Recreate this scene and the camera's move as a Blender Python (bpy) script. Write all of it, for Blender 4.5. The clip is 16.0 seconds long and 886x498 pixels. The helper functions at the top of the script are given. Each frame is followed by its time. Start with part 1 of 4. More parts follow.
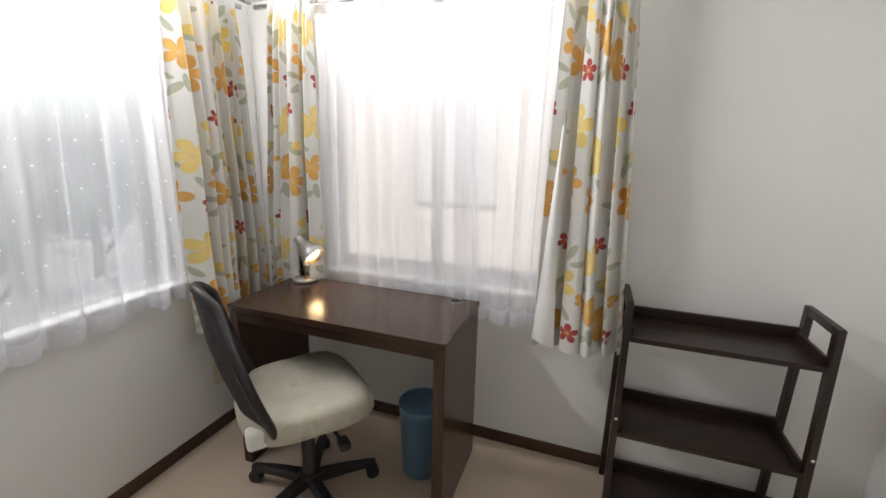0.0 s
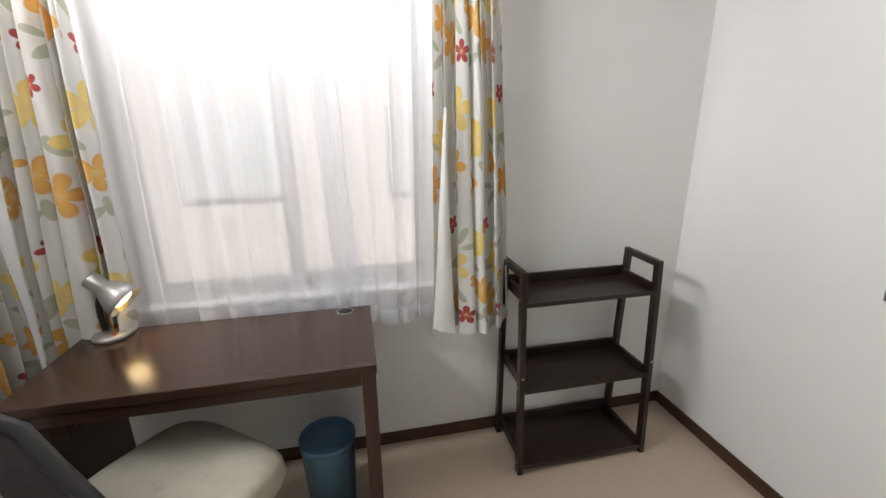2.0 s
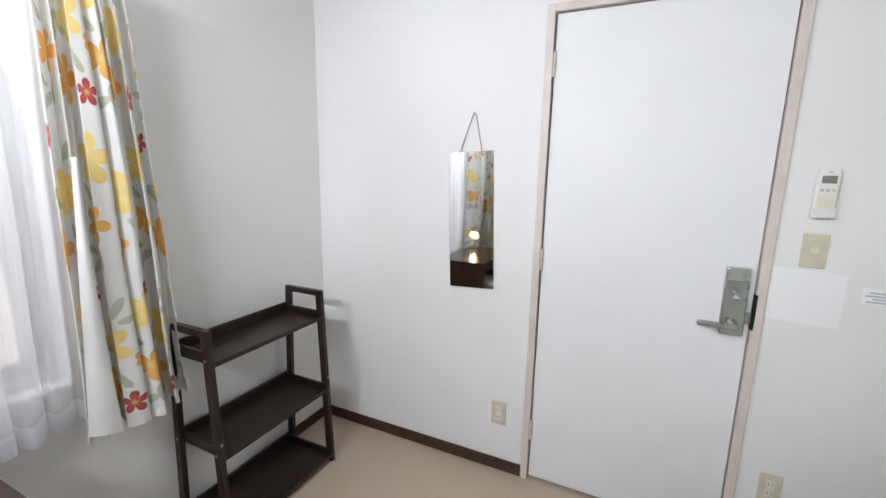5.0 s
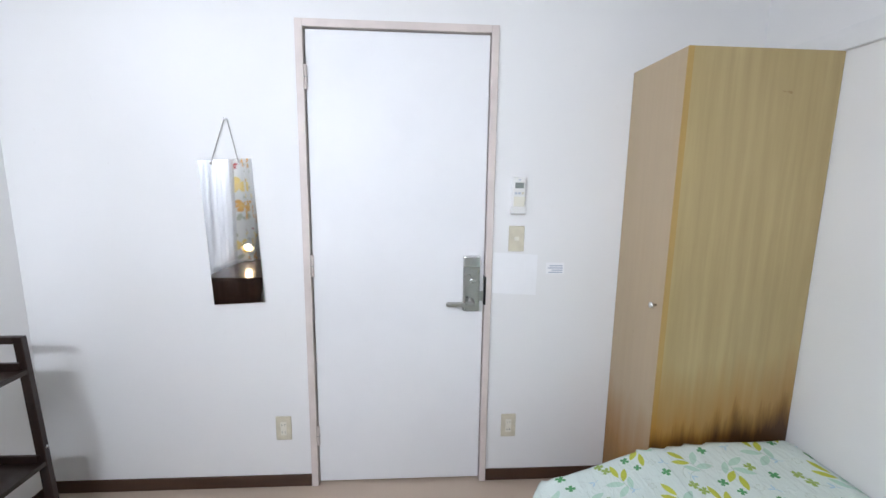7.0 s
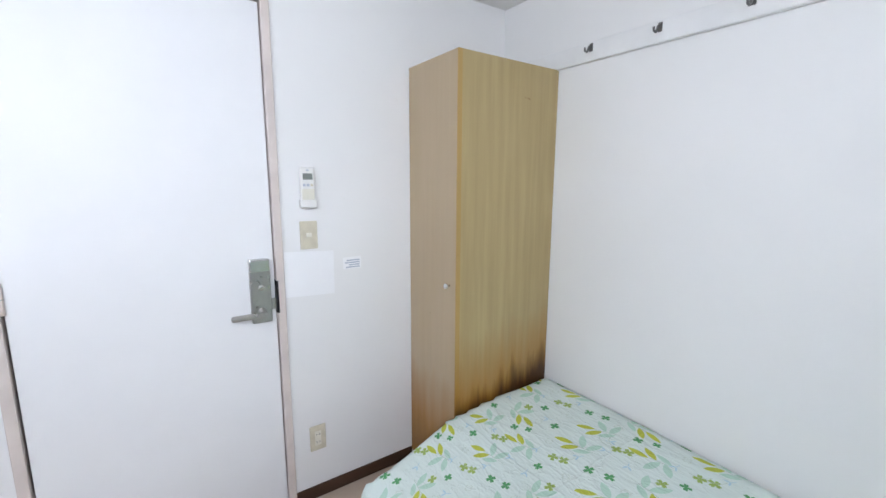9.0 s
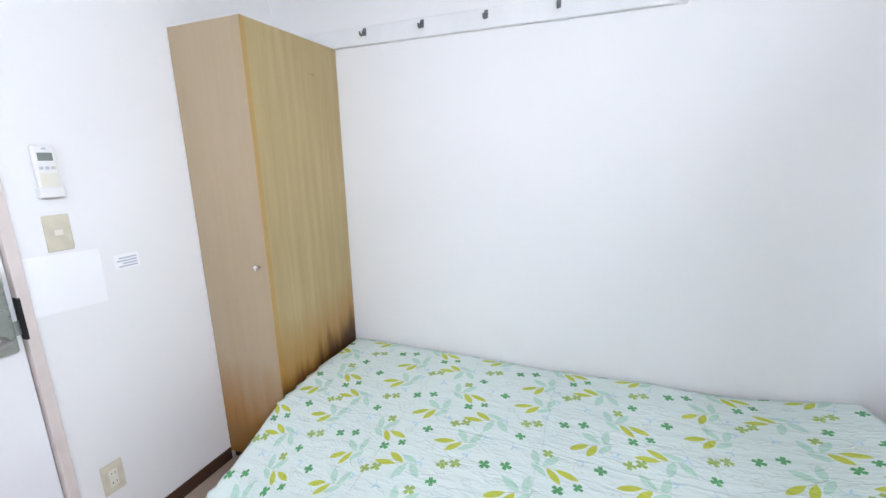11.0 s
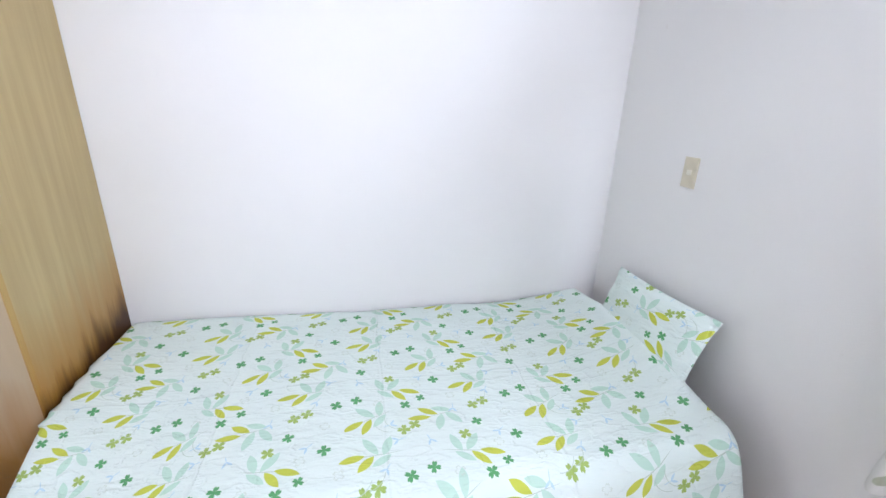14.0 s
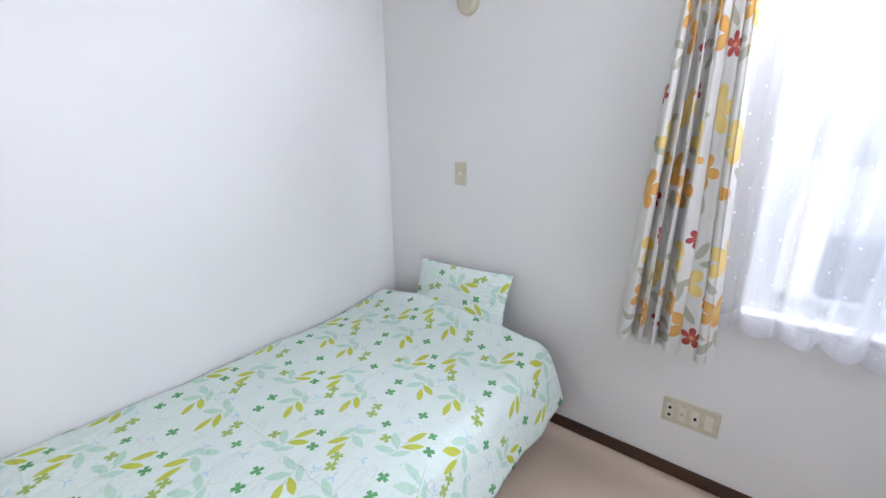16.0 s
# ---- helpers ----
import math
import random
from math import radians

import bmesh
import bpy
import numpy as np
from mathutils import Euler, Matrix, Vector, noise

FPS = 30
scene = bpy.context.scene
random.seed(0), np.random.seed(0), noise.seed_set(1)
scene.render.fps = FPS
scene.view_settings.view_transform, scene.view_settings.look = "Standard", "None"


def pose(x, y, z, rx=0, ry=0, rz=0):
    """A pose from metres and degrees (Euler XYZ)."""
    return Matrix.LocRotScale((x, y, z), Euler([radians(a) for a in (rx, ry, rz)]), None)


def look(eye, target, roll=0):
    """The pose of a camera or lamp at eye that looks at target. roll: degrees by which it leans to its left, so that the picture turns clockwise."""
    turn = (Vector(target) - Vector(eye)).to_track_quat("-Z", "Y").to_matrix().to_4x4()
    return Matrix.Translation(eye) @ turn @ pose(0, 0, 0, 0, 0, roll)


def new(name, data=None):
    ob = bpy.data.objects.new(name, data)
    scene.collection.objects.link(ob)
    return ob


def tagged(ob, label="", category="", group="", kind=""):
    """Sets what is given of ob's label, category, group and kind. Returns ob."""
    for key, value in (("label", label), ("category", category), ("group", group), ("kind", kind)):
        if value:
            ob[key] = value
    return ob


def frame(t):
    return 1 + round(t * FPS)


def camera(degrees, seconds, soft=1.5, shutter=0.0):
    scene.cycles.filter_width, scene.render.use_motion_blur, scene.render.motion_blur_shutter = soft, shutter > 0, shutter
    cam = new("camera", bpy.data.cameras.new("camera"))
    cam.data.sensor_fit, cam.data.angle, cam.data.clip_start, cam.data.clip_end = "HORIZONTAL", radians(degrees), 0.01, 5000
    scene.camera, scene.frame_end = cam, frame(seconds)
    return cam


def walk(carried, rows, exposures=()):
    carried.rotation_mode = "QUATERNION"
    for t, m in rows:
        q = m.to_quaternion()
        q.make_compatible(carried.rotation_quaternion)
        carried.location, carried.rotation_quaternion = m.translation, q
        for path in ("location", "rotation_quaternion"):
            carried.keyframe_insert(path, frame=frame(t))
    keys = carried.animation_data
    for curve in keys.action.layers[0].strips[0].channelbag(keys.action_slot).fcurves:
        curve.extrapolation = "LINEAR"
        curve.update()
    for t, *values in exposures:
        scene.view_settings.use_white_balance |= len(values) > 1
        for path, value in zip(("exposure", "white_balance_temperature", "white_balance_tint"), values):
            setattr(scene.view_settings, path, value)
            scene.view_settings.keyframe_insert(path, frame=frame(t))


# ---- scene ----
cam = camera(93.66, 16.0)
PATH = [
    (0, (-0.236, 0.130, 1.363), (-0.886, 1.959, 0.883), 1.2),
    (0.5, (-0.318, 0.197, 1.345), (-0.770, 2.082, 0.850), 1.0),
    (1, (-0.396, 0.279, 1.347), (-0.571, 2.205, 0.835), 0.7),
    (1.5, (-0.532, 0.290, 1.354), (-0.394, 2.215, 0.829), -0.2),
    (2, (-0.664, 0.247, 1.379), (-0.266, 2.124, 0.817), -0.7),
    (2.5, (-0.717, 0.289, 1.384), (-0.062, 2.095, 0.829), -0.3),
    (3, (-0.767, 0.330, 1.403), (0.182, 2.015, 0.893), 0.2),
    (3.2, (-0.781, 0.332, 1.424), (0.267, 1.960, 0.922), 0.1),
    (5.3, (-0.972, 0.250, 1.418), (0.864, 0.962, 1.071), 1.2),
    (5.5, (-0.977, 0.198, 1.417), (0.887, 0.838, 1.077), 1.2),
    (6, (-1.000, 0.149, 1.413), (0.936, 0.540, 1.094), 1.3),
    (6.5, (-1.007, 0.130, 1.417), (0.963, 0.272, 1.103), 1.1),
    (7, (-1.009, 0.180, 1.427), (0.962, 0.055, 1.112), 0.8),
    (7.5, (-1.005, 0.224, 1.411), (0.937, -0.145, 1.106), 0.7),
    (8, (-0.976, 0.262, 1.414), (0.896, -0.369, 1.100), 0.7),
    (8.5, (-0.920, 0.237, 1.409), (0.849, -0.642, 1.097), 0.6),
    (9, (-0.885, 0.255, 1.407), (0.730, -0.879, 1.082), 0.3),
    (9.5, (-0.837, 0.368, 1.395), (0.573, -1.008, 1.053), -0.1),
    (10, (-0.829, 0.445, 1.394), (0.336, -1.135, 1.013), -0.4),
    (10.2, (-0.857, 0.433, 1.378), (0.235, -1.200, 1.003), -0.7),
    (12.3, (-0.699, 0.653, 1.438), (-0.609, -1.258, 0.856), 0.4),
    (12.5, (-0.700, 0.656, 1.435), (-0.661, -1.252, 0.835), 0.5),
    (13, (-0.695, 0.667, 1.424), (-0.767, -1.229, 0.790), 0.8),
    (13.5, (-0.678, 0.643, 1.412), (-0.853, -1.234, 0.746), 1.6),
    (14, (-0.607, 0.580, 1.401), (-0.980, -1.272, 0.744), 1.9),
    (14.5, (-0.495, 0.526, 1.421), (-1.132, -1.264, 0.796), 1.3),
    (15, (-0.352, 0.509, 1.412), (-1.298, -1.148, 0.812), 0.1),
    (15.5, (-0.216, 0.500, 1.419), (-1.444, -0.966, 0.832), -0.2),
    (16, (-0.145, 0.446, 1.410), (-1.637, -0.761, 0.847), -0.6),
]
EXPOSURES = [(0.0, 0.35, 6800, 12), (2.0, 0.35, 6800, 12), (3.0, 0.35, 6700, 12), (5.5, 0.6, 6200, 12), (7.0, 0.68, 5950, 13), (9.5, 0.8, 5900, 13), (12.5, 1.16, 5900, 17), (14.5, 1.16, 5900, 18), (16.0, 0.92, 5950, 16)]
walk(cam, [(t, look(eye, target, roll)) for t, eye, target, roll in PATH], EXPOSURES)

# ---- light ----
world = bpy.data.worlds.new("world")
scene.world = world
world.use_nodes = True
wn = world.node_tree
sky = wn.nodes.new("ShaderNodeTexSky")
sky.sky_type = "NISHITA"
sky.sun_disc = False
sky.sun_elevation, sky.sun_rotation = radians(52), radians(146)
sky.air_density, sky.dust_density = 1.0, 2.5
wn.links.new(sky.outputs[0], wn.nodes["Background"].inputs[0])
wn.nodes["Background"].inputs[1].default_value = 0.15
sun_data = bpy.data.lights.new("sun", "SUN")
sun_data.energy, sun_data.angle, sun_data.color = 5.0, radians(0.6), (1.0, 0.95, 0.88)
sun = new("sun", sun_data)
sun.matrix_world = look((2.0, -3.0, 4.6), (0, 0, 0))

# added area lamps, out of view, stand in for the sky: two high in the window openings, above the curtain rails
# (a house stands close before the north one, open sky before the west one)
# and, for less light, two outside over the window heads that brighten the net curtains
for name, place, aim_at, wide, high, watts in (("daylight_fill_north", (-0.905, 1.868, 2.075), (-0.905, 0.0, 0.80), 1.0, 0.14, 9.0),
                                               ("daylight_fill_west", (-1.864, 0.885, 2.075), (0.0, 0.885, 0.80), 0.84, 0.14, 25.0),
                                               ("sheer_fill_north", (-0.905, 2.36, 2.46), (-0.905, 0.75, 0.85), 1.15, 0.6, 10.0),
                                               ("sheer_fill_west", (-2.36, 0.885, 2.46), (-0.75, 0.885, 0.85), 1.0, 0.6, 14.0)):
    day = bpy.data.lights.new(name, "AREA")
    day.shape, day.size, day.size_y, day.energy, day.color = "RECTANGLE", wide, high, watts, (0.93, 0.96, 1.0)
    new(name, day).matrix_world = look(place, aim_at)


# ---- materials ----
class Nodes:
    """A small builder for node materials."""

    def __init__(self, name, rough=0.6, metal=0.0):
        self.m = bpy.data.materials.new(name)
        self.m.use_nodes = True
        self.t = self.m.node_tree
        self.bsdf = self.t.nodes["Principled BSDF"]
        self.bsdf.inputs["Roughness"].default_value = rough
        self.bsdf.inputs["Metallic"].default_value = metal

    def n(self, kind, **kw):
        node = self.t.nodes.new("ShaderNode" + kind)
        if "operation" in kw:
            node.operation = kw["operation"]
        if "data_type" in kw:
            node.data_type, node.blend_type = kw["data_type"], kw["blend_type"]
        if "vector_type" in kw:
            node.vector_type = kw["vector_type"]
        if "wave_type" in kw:
            node.wave_type, node.bands_direction = kw["wave_type"], kw["bands_direction"]
        return node

    def put(self, sock, v):
        if hasattr(v, "is_output"):
            self.t.links.new(v, sock)
        else:
            sock.default_value = v

    def math(self, op, a, b=0.0, c=0.0):
        node = self.n("Math", operation=op)
        for i, v in enumerate((a, b, c)):
            self.put(node.inputs[i], v)
        return node.outputs[0]

    def mix(self, f, a, b, blend="MIX"):
        node = self.n("Mix", data_type="RGBA", blend_type=blend)
        self.put(node.inputs[0], f)
        self.put(node.inputs[6], a if hasattr(a, "is_output") else (*a, 1))
        self.put(node.inputs[7], b if hasattr(b, "is_output") else (*b, 1))
        return node.outputs[2]

    def coords(self, which="Object"):
        return self.n("TexCoord").outputs[which]

    def mapped(self, v, loc=(0, 0, 0), rot=(0, 0, 0), scale=(1, 1, 1), kind="POINT"):
        node = self.n("Mapping", vector_type=kind)
        self.put(node.inputs[0], v)
        node.inputs[1].default_value, node.inputs[2].default_value, node.inputs[3].default_value = loc, rot, scale
        return node.outputs[0]

    def noise(self, v, scale, detail=3.0, rough=0.55):
        node = self.n("TexNoise")
        self.put(node.inputs["Vector"], v)
        node.inputs["Scale"].default_value, node.inputs["Detail"].default_value, node.inputs["Roughness"].default_value = scale, detail, rough
        return node.outputs[0]

    def ramp(self, f, lo, hi, a=0.0, b=1.0):
        node = self.n("MapRange")
        self.put(node.inputs[0], f)
        for i, v in enumerate((lo, hi, a, b)):
            node.inputs[i + 1].default_value = v
        return node.outputs[0]

    def color(self, c):
        self.put(self.bsdf.inputs["Base Color"], c if hasattr(c, "is_output") else (*c, 1))
        return self

    def bump(self, h, strength=0.2, dist=0.002):
        node = self.n("Bump")
        node.inputs["Strength"].default_value, node.inputs["Distance"].default_value = strength, dist
        self.put(node.inputs["Height"], h)
        self.put(self.bsdf.inputs["Normal"], node.outputs[0])
        return self

    # printed motifs on cloth, in metres of the cloth
    def tile(self, uv, w, h, shift=0.5):
        sep = self.n("SeparateXYZ")
        self.put(sep.inputs[0], uv)
        v = self.math("DIVIDE", sep.outputs[1], h)
        row = self.math("FLOOR", v)
        odd = self.math("FLOORED_MODULO", row, 2.0)
        u = self.math("ADD", self.math("DIVIDE", sep.outputs[0], w), self.math("MULTIPLY", odd, shift))
        fu, fv = self.math("FRACT", u), self.math("FRACT", v)
        comb = self.n("CombineXYZ")
        self.put(comb.inputs[0], self.math("MULTIPLY", fu, w))
        self.put(comb.inputs[1], self.math("MULTIPLY", fv, h))
        return comb.outputs[0]

    def length(self, v):
        node = self.n("VectorMath", operation="LENGTH")
        self.put(node.inputs[0], v)
        return node.outputs["Value"]

    def leaf(self, p, x, y, turn, a, b):
        q = self.mapped(p, (x, y, 0), (0, 0, radians(turn)), (a, b, 1), "TEXTURE")
        return self.ramp(self.length(q), 0.92, 1.04, 1.0, 0.0)

    def blade(self, p, x, y, turn, a, b):
        """A pointed leaf, a long and b wide from its middle."""
        q = self.mapped(p, (x, y, 0), (0, 0, radians(turn)), (a, b, 1), "TEXTURE")
        sep = self.n("SeparateXYZ")
        self.put(sep.inputs[0], q)
        r = self.math("ADD", self.math("ABSOLUTE", sep.outputs[1]), self.math("POWER", self.math("ABSOLUTE", sep.outputs[0]), 2.2))
        return self.ramp(r, 0.93, 1.05, 1.0, 0.0)

    def clover(self, p, x, y, turn, radius, rim=False):
        """Four heart-shaped leaflets; rim: their outline alone."""
        q = self.mapped(p, (x, y, 0), (0, 0, radians(turn)), (radius, radius, 1), "TEXTURE")
        sep = self.n("SeparateXYZ")
        self.put(sep.inputs[0], q)
        ang = self.math("ARCTAN2", sep.outputs[1], sep.outputs[0])
        lobe = self.math("ABSOLUTE", self.math("SINE", self.math("MULTIPLY", ang, 2.0)))
        edge = self.math("MULTIPLY_ADD", self.math("POWER", lobe, 0.7), 0.82, 0.16)
        edge = self.math("SUBTRACT", edge, self.math("MULTIPLY", self.math("POWER", lobe, 30.0), 0.20))
        r = self.math("DIVIDE", self.length(q), edge)
        full = self.ramp(r, 0.92, 1.06, 1.0, 0.0)
        return self.math("MULTIPLY", full, self.ramp(r, 0.70, 0.80)) if rim else full

    def bow(self, p, x, y, radius, a0, a1):
        """A thin curved stem: part of a ring."""
        q = self.mapped(p, (x, y, 0), (0, 0, 0), (radius, radius, 1), "TEXTURE")
        sep = self.n("SeparateXYZ")
        self.put(sep.inputs[0], q)
        ang = self.math("ARCTAN2", sep.outputs[1], sep.outputs[0])
        ring = self.ramp(self.math("ABSOLUTE", self.math("SUBTRACT", self.length(q), 1.0)), 0.0008 / radius, 0.0016 / radius, 1.0, 0.0)
        span = self.math("MULTIPLY", self.math("GREATER_THAN", ang, radians(a0)), self.math("LESS_THAN", ang, radians(a1)))
        return self.math("MULTIPLY", ring, span)

    def bloom(self, p, x, y, turn, radius, petals, deep=0.45, core=0.0):
        q = self.mapped(p, (x, y, 0), (0, 0, radians(turn)), (radius, radius, 1), "TEXTURE")
        sep = self.n("SeparateXYZ")
        self.put(sep.inputs[0], q)
        ang = self.math("ARCTAN2", sep.outputs[1], sep.outputs[0])
        wave = self.math("ABSOLUTE", self.math("COSINE", self.math("MULTIPLY", ang, petals / 2)))
        edge = self.math("MULTIPLY_ADD", self.math("POWER", wave, 0.6), deep, 1 - deep)
        r = self.math("DIVIDE", self.length(q), edge)
        return self.ramp(r, 0.93, 1.04, 1.0, 0.0), r


def plain(name, color, rough=0.5, metal=0.0, vary=0.06, scale=8.0, bump=0.0, bscale=200.0):
    k = Nodes(name, rough, metal)
    o = k.coords()
    dark = tuple(max(0, c * (1 - vary * 2.2)) for c in color)
    k.color(k.mix(k.ramp(k.noise(o, scale, 5), 0.35, 0.65), color, dark))
    if vary:
        k.put(k.bsdf.inputs["Roughness"], k.ramp(k.noise(o, scale * 3, 4), 0.3, 0.7, rough * 0.85, min(1, rough * 1.15)))
    if bump:
        k.bump(k.noise(o, bscale, 2), bump, 0.001)
    return k.m


def wall_paper():
    k = Nodes("wall_paper", 0.75)
    o = k.coords()
    big = k.ramp(k.noise(o, 1.4, 5), 0.3, 0.7)
    c = k.mix(big, (0.835, 0.83, 0.815), (0.81, 0.805, 0.79))
    spots = k.ramp(k.noise(k.mapped(o, (3, 1, 2)), 26, 4), 0.70, 0.80)
    c = k.mix(k.math("MULTIPLY", spots, 0.22), c, (0.62, 0.58, 0.52))
    k.color(c)
    weave = k.noise(k.mapped(o, scale=(1, 1, 2.6)), 170, 2)
    fine = k.noise(o, 520, 2)
    k.bump(k.math("ADD", weave, k.math("MULTIPLY", fine, 0.6)), 0.35, 0.0016)
    return k.m


def wood(name, base, dark, rough, along=(1, 1, 0.06), scale=26, bump=0.08, grain=0.9):
    k = Nodes(name, rough)
    o = k.coords()
    v = k.mapped(o, scale=along)
    g = k.noise(v, scale, 7, 0.62)
    f = k.noise(v, scale * 5, 3)
    c = k.mix(k.math("MULTIPLY", k.ramp(g, 0.3, 0.72), grain), base, dark)
    c = k.mix(k.math("MULTIPLY", k.ramp(f, 0.45, 0.75), 0.35), c, dark)
    k.color(c)
    k.put(k.bsdf.inputs["Roughness"], k.ramp(k.noise(o, 12, 4), 0.3, 0.7, rough * 0.96, rough * 1.06))
    k.bump(f, bump, 0.0008)
    return k.m


def wardrobe_wood(edge=False, front=False):
    """Oak print; water has crept up into the boards at the foot."""
    k = Nodes("wardrobe_edge" if edge else "wardrobe_front" if front else "wardrobe_wood", 0.42)
    o = k.coords()
    v = k.mapped(o, scale=(1, 1, 0.05))
    g = k.noise(v, 34, 7, 0.6)
    w = k.n("TexWave", wave_type="BANDS", bands_direction="X")
    k.put(w.inputs[0], k.mapped(o, scale=(1, 1, 0.12)))
    w.inputs["Scale"].default_value, w.inputs["Distortion"].default_value, w.inputs["Detail"].default_value = 5, 4, 3
    c = k.mix(k.ramp(g, 0.3, 0.7), (0.45, 0.350, 0.165), (0.37, 0.280, 0.125))
    c = k.mix(k.math("MULTIPLY", k.ramp(w.outputs[1], 0.6, 1.0), 0.18), c, (0.40, 0.28, 0.12))
    if edge:
        c = k.mix(0.7, c, (0.42, 0.25, 0.05))
    if front:
        c = k.mix(0.6, c, (0.46, 0.365, 0.275))
    cloud = k.noise(k.mapped(o, (5, 2, 1), scale=(1, 1, 0.3)), 5, 4)
    c = k.mix(k.ramp(cloud, 0.4, 0.75, 0.0, 0.22), c, (0.36, 0.26, 0.11))
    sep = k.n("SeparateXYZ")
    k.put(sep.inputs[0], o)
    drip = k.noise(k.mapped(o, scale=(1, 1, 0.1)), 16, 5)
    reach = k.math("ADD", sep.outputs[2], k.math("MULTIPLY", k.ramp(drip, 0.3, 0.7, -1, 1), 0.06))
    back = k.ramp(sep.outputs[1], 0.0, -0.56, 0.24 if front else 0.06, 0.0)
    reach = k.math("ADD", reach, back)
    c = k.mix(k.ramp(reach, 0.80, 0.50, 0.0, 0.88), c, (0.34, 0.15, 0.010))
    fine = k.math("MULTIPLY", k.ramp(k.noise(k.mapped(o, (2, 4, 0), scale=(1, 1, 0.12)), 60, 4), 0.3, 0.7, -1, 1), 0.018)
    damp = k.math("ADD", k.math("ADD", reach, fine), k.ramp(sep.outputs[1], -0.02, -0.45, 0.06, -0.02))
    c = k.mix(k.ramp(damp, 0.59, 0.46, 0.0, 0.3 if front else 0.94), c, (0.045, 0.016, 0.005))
    nick = k.ramp(k.noise(k.mapped(o, (0.3, 0.7, 0.1), scale=(1, 1, 2.2)), 14, 2), 0.77, 0.80)
    c = k.mix(k.math("MULTIPLY", nick, 0.6), c, (0.24, 0.14, 0.05))
    k.color(c)
    k.bump(g, 0.06, 0.0008)
    return k.m


def floor_vinyl():
    k = Nodes("floor_vinyl", 0.3)
    o = k.coords()
    c = k.mix(k.ramp(k.noise(o, 3.0, 6), 0.2, 0.8), (0.52, 0.42, 0.33), (0.49, 0.39, 0.305))
    c = k.mix(k.math("MULTIPLY", k.ramp(k.noise(o, 160, 3), 0.5, 0.7), 0.25), c, (0.58, 0.485, 0.40))
    k.color(c)
    k.put(k.bsdf.inputs["Roughness"], k.ramp(k.noise(o, 60, 3), 0.3, 0.7, 0.29, 0.33))
    k.bump(k.noise(o, 240, 3), 0.08, 0.0006)
    return k.m


def drape_cloth():
    """White cotton printed with yellow, orange and red flowers and grey-green leaves."""
    k = Nodes("drape_cloth", 0.85)
    uv = k.coords("UV")
    p = k.mapped(k.tile(uv, 0.42, 0.465), scale=(0.86, 0.86, 1))
    c = k.mix(k.ramp(k.noise(uv, 9, 3), 0.3, 0.7), (0.84, 0.83, 0.80), (0.80, 0.79, 0.76))
    sage, yellow, orange, red = (0.46, 0.48, 0.36), (0.85, 0.65, 0.20), (0.76, 0.40, 0.09), (0.40, 0.02, 0.035)
    for x, y, turn, a in ((0.185, 0.235, 20, 0.030), (0.215, 0.215, -30, 0.032), (0.165, 0.200, 75, 0.030), (0.06, 0.045, 40, 0.034), (0.095, 0.065, 100, 0.03),
                          (0.04, 0.085, -15, 0.028), (0.30, 0.335, 60, 0.032), (0.325, 0.30, 10, 0.028), (0.285, 0.14, 130, 0.034), (0.06, 0.235, -50, 0.028)):
        c = k.mix(k.math("MULTIPLY", k.leaf(p, x, y, turn, a, a * 0.36), 0.85), c, sage)
    for x, y, turn, r, n, col, core in ((0.10, 0.315, 10, 0.068, 5, yellow, (0.93, 0.72, 0.28)), (0.265, 0.235, 40, 0.060, 5, yellow, (0.93, 0.72, 0.28)), (0.20, 0.10, 0, 0.062, 5, orange, (0.86, 0.50, 0.12)),
                                        (0.085, 0.155, 65, 0.052, 5, orange, (0.86, 0.52, 0.12)), (0.305, 0.07, 15, 0.034, 5, red, (0.6, 0.10, 0.04)), (0.19, 0.365, 50, 0.030, 5, red, (0.6, 0.10, 0.04)),
                                        (0.335, 0.185, 0, 0.022, 3, orange, (0.86, 0.50, 0.12))):
        m, rr = k.bloom(p, x, y, turn, r * 0.98, n, 0.80)
        shade = k.mix(k.ramp(rr, 0.1, 0.95), core, col)
        shade = k.mix(k.ramp(rr, 0.28, 0.16, 0.0, 0.6), shade, (0.80, 0.60, 0.30))
        c = k.mix(k.math("MULTIPLY", m, 0.95), c, shade)
    k.color(c)
    weave = k.noise(k.mapped(uv, scale=(1, 2.5, 1)), 700, 2)
    k.bump(weave, 0.12, 0.0006)
    # cloth lets some daylight through
    tr = k.n("BsdfTranslucent")
    k.put(tr.inputs[0], c)
    mixer = k.n("MixShader")
    mixer.inputs[0].default_value = 0.22
    out = k.t.nodes["Material Output"]
    k.t.links.new(k.bsdf.outputs[0], mixer.inputs[1])
    k.t.links.new(tr.outputs[0], mixer.inputs[2])
    k.t.links.new(mixer.outputs[0], out.inputs[0])
    return k.m


